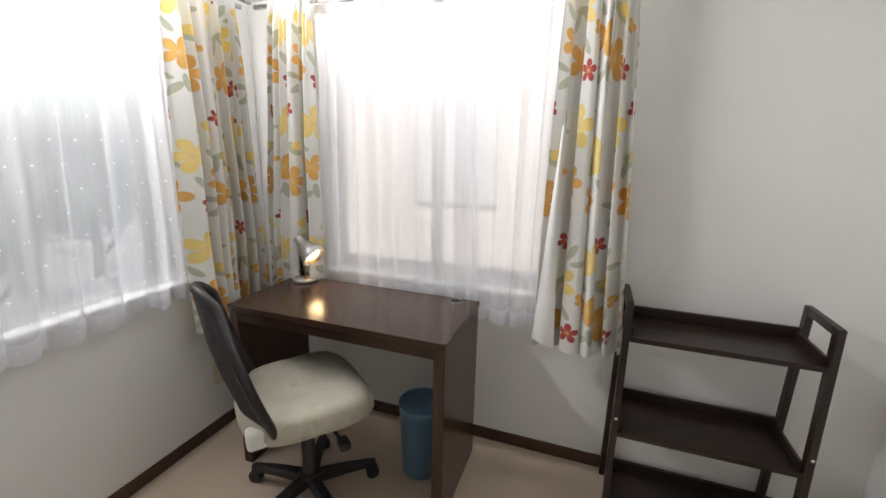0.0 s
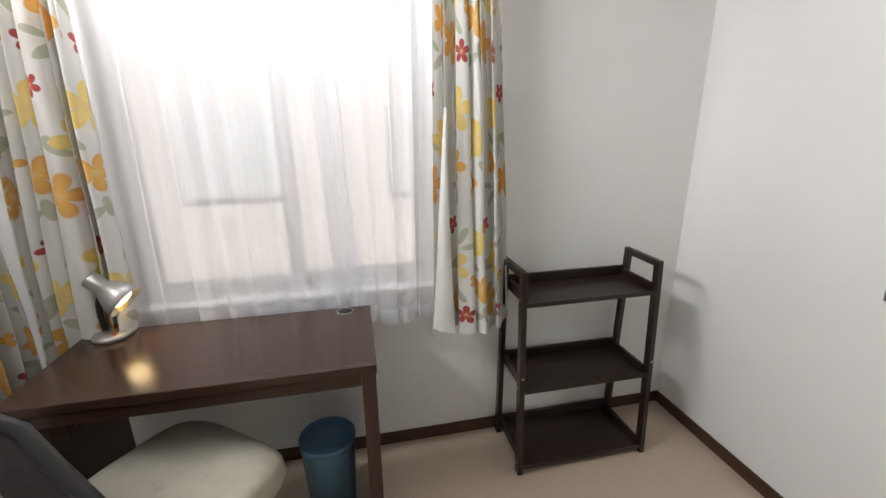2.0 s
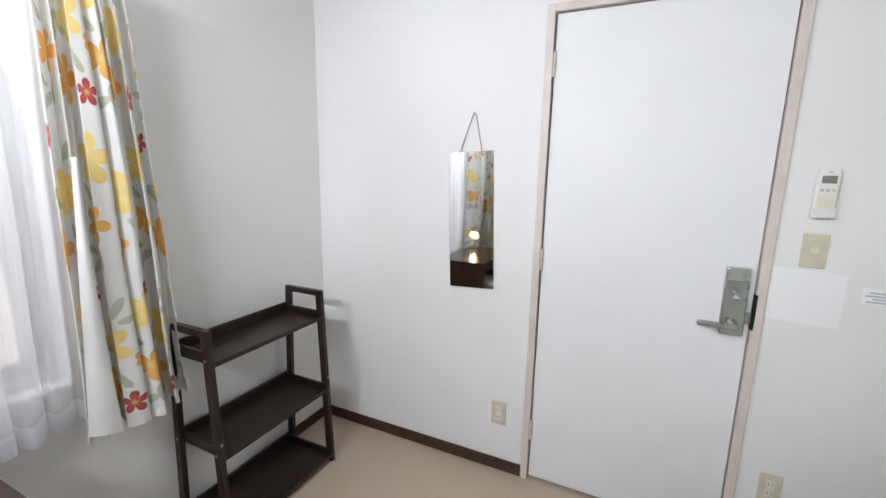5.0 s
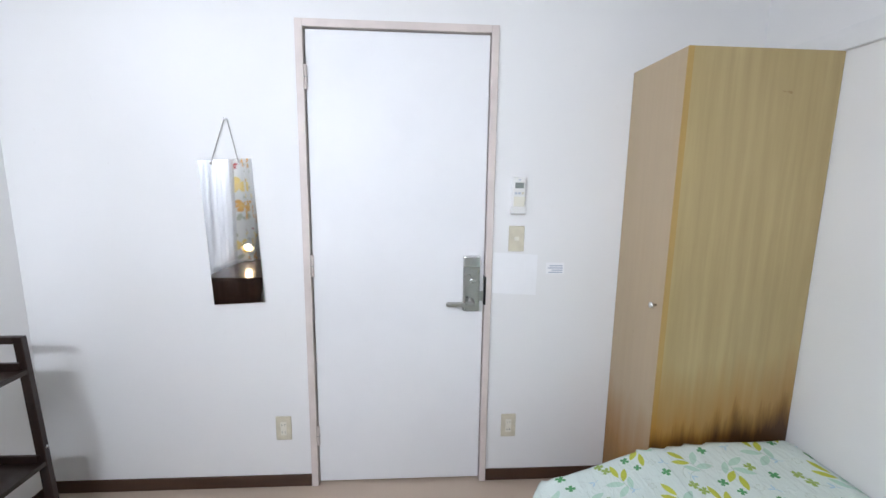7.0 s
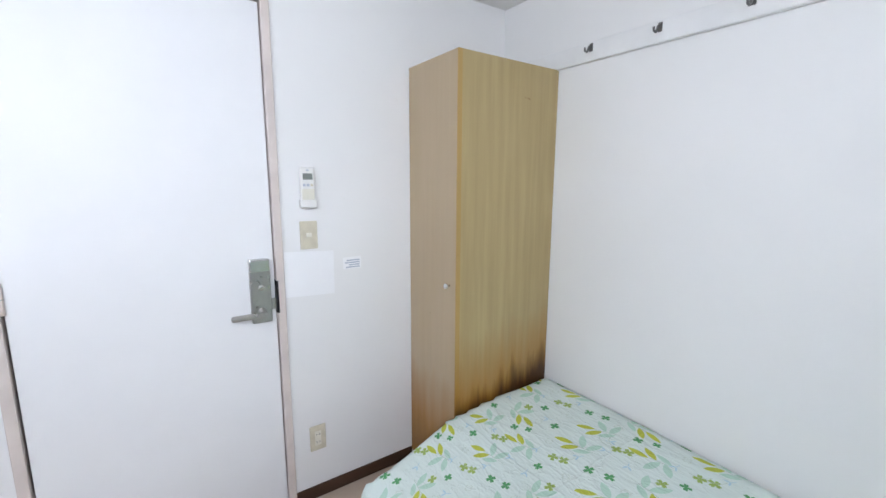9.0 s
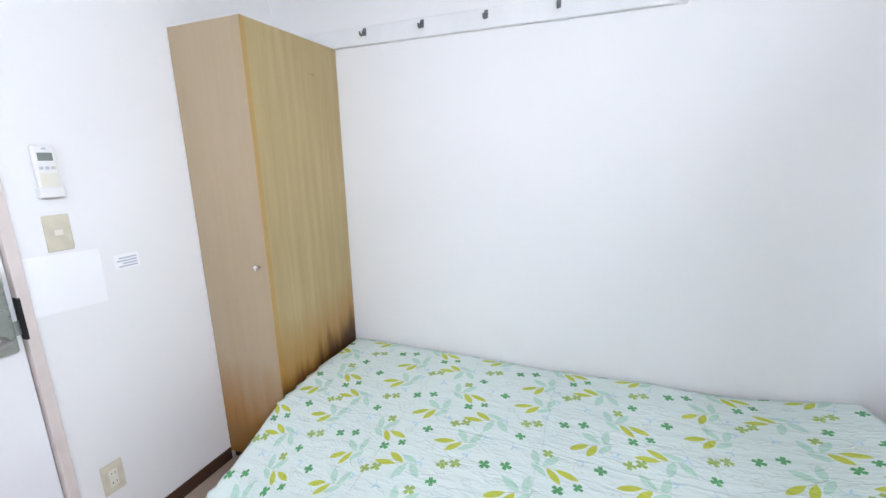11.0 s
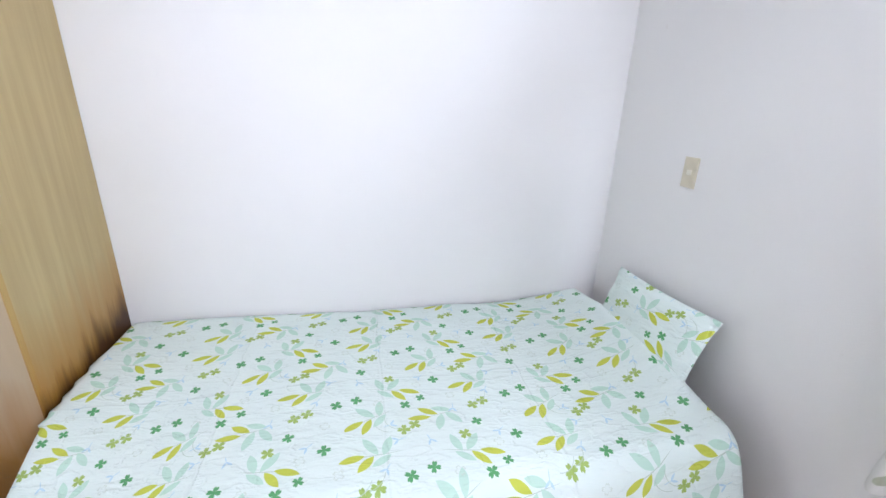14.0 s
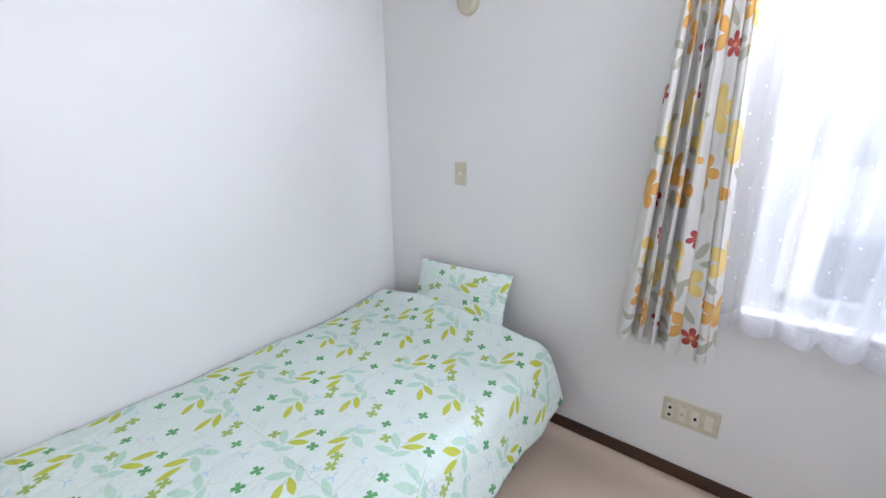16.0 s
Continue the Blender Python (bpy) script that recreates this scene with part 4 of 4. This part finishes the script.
for nm, pts in (("x", ((-1.72, DEPTH - 0.005), (-0.12, DEPTH - 0.005))), ("y", ((WDEP + 0.005, 0.06), (WDEP + 0.005, 1.735)))):
    (xa, ya), (xb, yb) = pts
    cr = thing("curtain_rail", ((xa + xb) / 2, (ya + yb) / 2, 1.955), "slim metal double curtain rail above the window", "curtain rail")
    part("track", abox(min(xa, xb) - 0.008, max(xa, xb) + 0.008, min(ya, yb) - 0.008, max(ya, yb) + 0.008, 1.946, 1.966, bevel=0.003), M_STEEL, cr)
    off = 0.055
    part("track", abox(min(xa, xb) - (off + 0.008 if nm == "y" else 0.008), max(xa, xb) - (off - 0.008 if nm == "y" else -0.008), min(ya, yb) + (off - 0.008 if nm == "x" else -0.008), max(ya, yb) + (off + 0.008 if nm == "x" else 0.008), 1.932, 1.950, bevel=0.003), M_STEEL, cr)
    for i in range(3):
        f = 0.04 + 0.46 * i
        x, y = xa + (xb - xa) * f, ya + (yb - ya) * f
        part("bracket", abox(x - 0.010, x + 0.010, y - 0.005, YN, 1.967, 1.975, bevel=0.001) if nm == "x" else abox(XW, x + 0.005, y - 0.010, y + 0.010, 1.967, 1.975, bevel=0.001), M_STEEL, cr)

# ---- desk ----
desk = thing("desk", (-1.0, 1.45, 0), "dark brown wooden desk with panel sides", "desk")
DX0, DX1, DY0, DY1, DH = -1.562, -0.636, 1.302, 1.730, 0.735
part("desktop", abox(DX0, DX1, DY0, DY1, DH - 0.028, DH, bevel=0.0025), M_DESK, desk, "glossy dark brown wood top")
part("side_panel", abox(DX1 - 0.045, DX1 - 0.004, DY0 + 0.004, DY1, 0.0, DH - 0.0285, bevel=0.002), M_DESK_V, desk)
part("side_panel", abox(DX0 + 0.004, DX0 + 0.045, DY0 + 0.004, DY1, 0.0, DH - 0.0285, bevel=0.002), M_DESK_V, desk)
part("apron", abox(DX0 + 0.0455, DX1 - 0.0455, DY0 + 0.008, DY0 + 0.028, DH - 0.068, DH - 0.0288, bevel=0.0015), M_DESK, desk)
part("back_panel", abox(DX0 + 0.0455, DX1 - 0.0455, DY1 - 0.03, DY1 - 0.012, DH - 0.12, DH - 0.0288, bevel=0.0015), M_DESK, desk)
gm = part("cable_grommet", turned(((0.030, 0.0003), (0.030, 0.002), (0.0285, 0.003), (0.0265, 0.002), (0.0262, 0.0008)), 32, Matrix.Translation((-0.728, 1.693, DH))), M_CHROME, desk, "chrome ring of the cable hole", True)
# black disc inside the ring paints the shade of the open cable hole
part("grommet_hole_shade", turned(((0.0, 0.0008), (0.0262, 0.0008), (0.0262, 0.0016), (0.0, 0.0016)), 24, Matrix.Translation((-0.728, 1.693, DH))), M_DARK, gm)
for z in (0.62, 0.35):
    part("screw_cap", turned(((0.006, 0), (0.006, 0.0012)), 12, pose(DX1 - 0.004, DY1 - 0.06, z, 0, 90, 0)), M_BASE, desk)

# ---- desk lamp ----
lamp = thing("desk_lamp", (-1.464, 1.668, DH), "silver desk lamp, switched on, on the desk corner", "desk lamp")
LX, LY = -1.464, 1.668
part("base", turned(((0.052, 0.0005), (0.056, 0.004), (0.056, 0.013), (0.050, 0.019), (0.020, 0.023), (0, 0.0235)), 40, Matrix.Translation((LX, LY, DH))), M_LAMP, lamp, "", True)
part("switch", abox(LX + 0.010, LX + 0.024, LY - 0.030, LY - 0.018, DH + 0.020, DH + 0.026, bevel=0.002), M_RED, lamp, "orange rocker switch")
hd = Vector((LX + 0.030, LY - 0.010, DH + 0.158))
part("stem", tube([(LX - 0.022, LY + 0.006, DH + 0.02), (LX - 0.026, LY + 0.008, DH + 0.07), (LX - 0.024, LY + 0.008, DH + 0.115), (LX - 0.010, LY + 0.004, DH + 0.145)], 0.0085, 12), M_BLACK, lamp, "dark flexible stem", True)
aim = Vector((0.72, -0.10, -0.62)).normalized()
hm = Matrix.Translation(hd) @ Matrix.Scale(1.12, 4) @ aim.to_track_quat("Z", "Y").to_matrix().to_4x4()
part("shade", turned(((0.0, -0.066), (0.022, -0.066), (0.024, -0.062), (0.024, -0.022), (0.027, -0.020), (0.034, -0.008), (0.046, 0.018), (0.053, 0.046), (0.0525, 0.0465), (0.0505, 0.045), (0.043, 0.018), (0.031, -0.006), (0.0, -0.012)), 40, hm), M_LAMP, lamp, "bell-shaped silver shade", True)
part("bulb", turned(((0.0, -0.010), (0.013, -0.010), (0.014, 0.004), (0.026, 0.018), (0.030, 0.030), (0.026, 0.038), (0.0, 0.041)), 28, hm), M_BULB, lamp, "glowing warm bulb", True)
spot = bpy.data.lights.new("lamp_light", "SPOT")
spot.energy, spot.color, spot.spot_size, spot.spot_blend, spot.shadow_soft_size = 0.9, (1.0, 0.70, 0.38), radians(95), 0.6, 0.025
so = new("lamp_light", spot)
so.matrix_world = look(hd + aim * 0.052, hd + aim * 1.0)

# ---- office chair ----
chair = thing("office_chair", (-1.180, 1.265, 0), "office chair with beige fabric seat and black mesh back", "chair")
cm = Matrix.Translation((-1.180, 1.265, 0)) @ pose(0, 0, 0, 0, 0, -38)


def place(bm):
    bmesh.ops.transform(bm, verts=bm.verts, matrix=cm)
    return bm


def seat_pad():
    bm = bmesh.new()
    rings, segs = [], 56

    def outline(th):
        c, s = math.cos(th), math.sin(th)
        p = 3.2
        k = (abs(c) ** p + abs(s) ** p) ** (-1 / p)
        y = 0.235 * k * s
        return 0.225 * k * c * (1 + 0.08 * (s if s > 0 else 0)), y

    for f, z in ((0.0, 0.400), (0.55, 0.399), (0.88, 0.402), (0.97, 0.415), (1.0, 0.440), (0.985, 0.468), (0.93, 0.486), (0.82, 0.494), (0.6, 0.490), (0.35, 0.484), (0.12, 0.482), (0.0, 0.482)):
        ring = []
        for i in range(segs):
            x, y = outline(2 * math.pi * i / segs)
            x, y = x * f, y * f
            zz = z
            if z > 0.45:
                zz += 0.014 * (x / 0.22) ** 2 - 0.03 * max(0, (y - 0.12) / 0.11) ** 2 - 0.010 * math.exp(-((y - 0.06) / 0.02) ** 2) * math.exp(-(x / 0.12) ** 2)
            else:
                zz -= 0.03 * max(0, (y - 0.12) / 0.11) ** 2 * (z - 0.39) / 0.05
            ring.append(bm.verts.new((x, y, zz)))
        rings.append(ring)
    for a, b in zip(rings, rings[1:]):
        for i in range(segs):
            bm.faces.new((a[i], a[(i + 1) % segs], b[(i + 1) % segs], b[i]))
    bmesh.ops.remove_doubles(bm, verts=bm.verts, dist=1e-5)
    return bm


part("seat", place(seat_pad()), M_SEAT, chair, "worn beige fabric seat cushion", True)


def back_rest():
    """A curved, tapered shell: wide at the middle, rolled at the rim."""
    def at(a, v, off):
        w = 0.205 * (0.90 + 0.18 * math.sin(math.pi * min(1, v * 1.1))) * (1 - 0.55 * max(0, (v - 0.45) / 0.55) ** 2.0)
        x = a * w
        z = 0.445 + 0.475 * v - 0.05 * (abs(a) ** 2.5) * max(0, v - 0.5) * 2 - 0.03 * (1 - v) * abs(a) ** 3
        y = -0.205 - 0.03 * math.sin(v * 3.1) - 0.10 * v ** 1.5 + 0.075 * a * a * (1 - 0.35 * v) + off
        return Vector((x, y, z))

    bm = bmesh.new()
    nu, nv = 24, 24
    front = [[bm.verts.new(at(2 * i / nu - 1, j / nv, 0.010)) for i in range(nu + 1)] for j in range(nv + 1)]
    rear = [[bm.verts.new(at(2 * i / nu - 1, j / nv, -0.012)) for i in range(nu + 1)] for j in range(nv + 1)]
    for g in (front, rear):
        for j in range(nv):
            for i in range(nu):
                bm.faces.new((g[j][i], g[j][i + 1], g[j + 1][i + 1], g[j + 1][i]))
    loop = [(0, i) for i in range(nu)] + [(j, nu) for j in range(nv)] + [(nv, i) for i in range(nu, 0, -1)] + [(j, 0) for j in range(nv, 0, -1)]
    for (ja, ia), (jb, ib) in zip(loop, loop[1:] + loop[:1]):
        bm.faces.new((front[ja][ia], front[jb][ib], rear[jb][ib], rear[ja][ia]))
    rim = [at(2 * i / nu - 1, 0, -0.001) for i in range(nu + 1)] + [at(1, j / nv, -0.001) for j in range(1, nv + 1)] + [at(2 * i / nu - 1, 1, -0.001) for i in range(nu - 1, -1, -1)] + [at(-1, j / nv, -0.001) for j in range(nv - 1, -1, -1)]
    return bm, rim


bb, rim = back_rest()
back = part("backrest", place(bb), M_BACK, chair, "dark mesh backrest", True)
part("backrest_rim", place(tube(rim, 0.0155, 10)), M_BLACK, back, "padded black rim", True)
for s in (-1, 1):
    part("clip", place(abox(s * 0.165 - 0.026, s * 0.165 + 0.026, -0.225, -0.125, 0.412, 0.480, bevel=0.014, seg=3)), M_WHITE, chair, "white plastic back clip", True)
part("back_bar", place(abox(-0.17, 0.17, -0.215, -0.16, 0.395, 0.415, bevel=0.006)), M_BLACK, chair)
part("mechanism", place(abox(-0.09, 0.09, -0.10, 0.08, 0.355, 0.398, bevel=0.012)), M_BLACK, chair)
lv = part("lever", place(tube([(0.05, 0.03, 0.372), (0.13, 0.06, 0.36), (0.185, 0.075, 0.34)], 0.007, 8)), M_BLACK, chair, "black height lever", True)
part("lever_paddle", place(abox(0.165, 0.225, 0.06, 0.10, 0.315, 0.350, bevel=0.012, seg=3)), M_BLACK, lv, "", True)
part("gas_tube", place(turned(((0.014, 0.28), (0.014, 0.36)), 20)), M_STEEL, chair, "steel gas spring", True)
part("column", place(turned(((0.030, 0.075), (0.030, 0.10), (0.026, 0.11), (0.025, 0.285), (0.020, 0.29)), 24)), M_BLACK, chair, "", True)
part("hub", place(turned(((0.036, 0.055), (0.044, 0.062), (0.044, 0.098), (0.036, 0.106)), 28)), M_BLACK, chair, "", True)
for i in range(5):
    an = radians(28 + 196 + 72 * i)
    c, s = math.cos(an), math.sin(an)
    bm = bmesh.new()
    sect = []
    for r, w, z0, z1 in ((0.035, 0.022, 0.058, 0.100), (0.14, 0.020, 0.062, 0.094), (0.245, 0.016, 0.058, 0.082), (0.262, 0.011, 0.060, 0.078)):
        sect.append([bm.verts.new((r * c - q * s, r * s + q * c, z)) for q, z in ((-w, z0), (w, z0), (w, z1 - 0.006), (w * 0.6, z1), (-w * 0.6, z1), (-w, z1 - 0.006))])
    for a, b in zip(sect, sect[1:]):
        for k in range(6):
            bm.faces.new((a[k], a[(k + 1) % 6], b[(k + 1) % 6], b[k]))
    bm.faces.new(sect[0])
    bm.faces.new(sect[-1])
    leg = part("base_leg", place(bm), M_BLACK, chair)
    cx, cy = 0.250 * c, 0.250 * s
    tang = an + 0.7 * (i % 3)
    wm = Matrix.Translation((cx, cy, 0.026)) @ pose(0, 0, 0, 0, 0, math.degrees(tang)) @ pose(0, 0, 0, 90, 0, 0)
    bm = turned(((0.010, -0.022), (0.022, -0.021), (0.0258, -0.017), (0.0258, -0.005), (0.018, -0.003), (0.018, 0.003), (0.0258, 0.005), (0.0258, 0.017), (0.022, 0.021), (0.010, 0.022)), 24, wm)
    cs = part("caster", place(bm), M_WHEEL, leg, "twin-wheel black caster", True)
    part("caster_hood", place(turned(((0.012, 0.040), (0.020, 0.044), (0.018, 0.056), (0.008, 0.060)), 16, Matrix.Translation((cx, cy, 0)))), M_BLACK, cs, "", True)

# lamp cord from the outlet to the desk
cord = thing("power_cord", (XW + 0.04, 1.46, 0.3), "thin black power cord from outlet to desk lamp", "cord")
part("cable", tube([(XW + 0.036, 1.462, 0.312), (XW + 0.060, 1.470, 0.300), (XW + 0.085, 1.49, 0.27), (XW + 0.11, 1.53, 0.22), (XW + 0.13, 1.60, 0.19), (XW + 0.15, 1.68, 0.22), (-1.655, 1.745, 0.35), (-1.625, 1.760, 0.60), (-1.595, 1.752, 0.725), (-1.565, 1.730, 0.742), (-1.52, 1.70, 0.742), (-1.49, 1.68, 0.745)], 0.0032, 8), M_BLACK, cord, "", True)

# ---- waste bin ----
wb = thing("waste_bin", (-0.820, 1.555, 0), "round blue plastic waste bin under the desk", "waste bin")
part("bucket", turned(((0.0, 0.006), (0.070, 0.006), (0.078, 0.0), (0.082, 0.004), (0.096, 0.310), (0.0985, 0.315), (0.0985, 0.325), (0.096, 0.327), (0.0925, 0.321), (0.079, 0.012), (0.0, 0.010)), 48, Matrix.Translation((-0.820, 1.555, 0))), M_BIN, wb, "", True)
part("rim_band", turned(((0.0957, 0.296), (0.0972, 0.298), (0.0975, 0.304), (0.0962, 0.307)), 48, Matrix.Translation((-0.820, 1.555, 0))), M_BIN, wb, "", True)

# ---- shelf rack ----
SX0, SX1 = -0.090, 0.498
shelf = thing("shelf_rack", (0.3, 1.64, 0), "dark brown three-tier wooden ladder shelf, empty", "shelf")
SY0b, SY1b, SY0t, SY1t, SH = 1.530, 1.822, 1.572, 1.790, 0.868


def lean_post(x0, x1, yb0, yb1, yt0, yt1, z1):
    bm = bmesh.new()
    vs = [bm.verts.new(p) for p in ((x0, yb0, 0), (x1, yb0, 0), (x1, yb1, 0), (x0, yb1, 0), (x0, yt0, z1), (x1, yt0, z1), (x1, yt1, z1), (x0, yt1, z1))]
    for f in ((0, 1, 2, 3), (4, 5, 6, 7), (0, 1, 5, 4), (1, 2, 6, 5), (2, 3, 7, 6), (3, 0, 4, 7)):
        bm.faces.new([vs[i] for i in f])
    bmesh.ops.bevel(bm, geom=bm.edges[:], offset=0.0018, segments=1, affect="EDGES")
    return bm


pw = 0.022
for x0 in (SX0, SX1 - pw):
    part("front_post", lean_post(x0, x0 + pw, SY0b, SY0b + 0.036, SY0t, SY0t + 0.032, SH), M_SHELF_V, shelf)
    part("rear_post", lean_post(x0, x0 + pw, SY1b - 0.034, SY1b, SY1t - 0.030, SY1t, SH), M_SHELF_V, shelf)
    part("top_bar", abox(x0, x0 + pw, SY0t + 0.0325, SY1t - 0.0305, SH - 0.026, SH, bevel=0.0015), M_SHELF_V, shelf)
for z in (0.040, 0.385, 0.746):
    f = z / SH
    y0, y1 = SY0b + (SY0t - SY0b) * f, SY1b + (SY1t - SY1b) * f
    xi0, xi1 = SX0 + pw + 0.0005, SX1 - pw - 0.0005
    board = part("shelf_board", abox(xi0, xi1, y0 + 0.006, y1 - 0.004, z - 0.014, z, bevel=0.0015), M_SHELF, shelf)
    part("rear_lip", abox(xi0, xi1, y1 - 0.020, y1 - 0.006, z + 0.0003, z + 0.042, bevel=0.0015), M_SHELF, board)
    for xa in (xi0, xi1 - 0.012):
        part("side_lip", abox(xa, xa + 0.012, y0 + 0.020, y1 - 0.0205, z + 0.0003, z + 0.030, bevel=0.001), M_SHELF, board)
    part("front_lip", abox(xi0, xi1, y0 + 0.002, y0 + 0.0055, z - 0.016, z + 0.002, bevel=0.0008), M_SHELF, board)
    for x, nx in ((SX0, -90), (SX1, 90)):
        for y in (y0 + 0.020, y1 - 0.018):
            part("bolt", turned(((0.0055, 0), (0.0055, 0.0015), (0.003, 0.002)), 12, pose(x, y, z + 0.012, 0, nx, 0)), M_STEEL, shelf)
for x in (SX0 + pw / 2, SX1 - pw / 2):
    part("bolt", turned(((0.0062, 0), (0.0062, 0.0018), (0.0, 0.003)), 12, pose(x, SY0b + (SY0t - SY0b) * 0.44 / SH - 0.0003, 0.44, 96, 0, 0)), M_CHROME, shelf, "bright steel bolt head")

# ---- outside ----
structure("ground", abox(-60, 60, -60, 60, -3.3, -3.2), M_GROUND, "grey asphalt ground outside, one storey below", "ground")


def house(name, x0, x1, y0, y1, h, mat, label, faces):
    hs = thing(name, ((x0 + x1) / 2, (y0 + y1) / 2, -3.2), label, "building")
    part("outer_wall", abox(x0, x1, y0, y1, -3.2, h), mat, hs)
    part("roof", abox(x0 - 0.3, x1 + 0.3, y0 - 0.3, y1 + 0.3, h, h + 0.18, bevel=0.03), M_ROOF, hs)
    for axis, w, a, z in faces:
        b = abox(a, a + 1.2, w - 0.06, w + 0.02, z, z + 1.1, bevel=0.01) if axis == "x" else abox(w - 0.02, w + 0.06, a, a + 1.2, z, z + 1.1, bevel=0.01)
        win = part("window", b, M_ALU, hs)
        g = abox(a + 0.06, a + 1.14, w - 0.066, w - 0.061, z + 0.06, z + 1.04) if axis == "x" else abox(w + 0.061, w + 0.066, a + 0.06, a + 1.14, z + 0.06, z + 1.04)
        part("pane", g, M_PANE_OUT, win)
    return hs


house("house", -6.0, 3.5, 5.6, 12.0, 3.1, M_EXT, "rendered pinkish neighbouring house outside the window", [("x", 5.6, -2.6, 0.6), ("x", 5.6, -0.2, 0.6)])
house("house", -22.0, -14.0, -2.0, 1.6, 1.2, M_EXT_W, "pale low house across the street", [("y", -14.0, -0.4, -0.6), ("y", -14.0, -1.7, -0.6)])


def tree(x, y, h, spread, seed):
    rng = random.Random(seed)
    t = thing("tree", (x, y, -3.2), "leafy green street tree outside the window", "tree", "trees outside")
    trunk = part("trunk", tube([(x, y, -3.2), (x + 0.1, y, -3.2 + h * 0.3), (x + 0.05, y + 0.1, -3.2 + h * 0.6), (x, y, -3.2 + h * 0.85)], 0.16, 8, taper=0.04), M_BARK, t, "", True)
    bm = bmesh.new()
    for i in range(5):
        a = rng.uniform(0, 6.28)
        tube([(x + 0.08, y, -3.2 + h * (0.35 + 0.08 * i)), (x + spread * 0.7 * math.cos(a), y + spread * 0.7 * math.sin(a), -3.2 + h * (0.6 + 0.07 * i))], 0.05, 6, bm, 0.015)
    part("limbs", bm, M_BARK, trunk)
    verts, fcs = [], []
    for i in range(2600):
        a, b, r = rng.uniform(0, 6.28), rng.uniform(-1, 1), rng.random() ** 0.45
        lump = 0.75 + 0.35 * math.sin(3 * a + seed) * math.cos(2 * b)
        p = Vector((x + spread * r * lump * math.cos(a) * math.sqrt(1 - b * b), y + spread * r * lump * math.sin(a) * math.sqrt(1 - b * b), -3.2 + h * 0.72 + h * 0.3 * r * b * lump))
        d = Vector((rng.uniform(-1, 1), rng.uniform(-1, 1), rng.uniform(-1, 1))).normalized()
        e = d.orthogonal().normalized()
        s = rng.uniform(0.07, 0.15)
        k = len(verts)
        verts += [p - d * s, p + e * s * 0.5, p + d * s, p - e * s * 0.5]
        fcs.append((k, k + 1, k + 2, k + 3))
    me = bpy.data.meshes.new("crown")
    me.from_pydata(verts, [], fcs)
    me.materials.append(M_LEAF)
    crown = new("crown", me)
    crown.parent = t
    crown.matrix_parent_inverse = world_of(t).inverted()
    return t


tree(-9.5, 3.6, 4.6, 1.3, 3)
tree(-11.0, 6.2, 4.9, 1.5, 8)
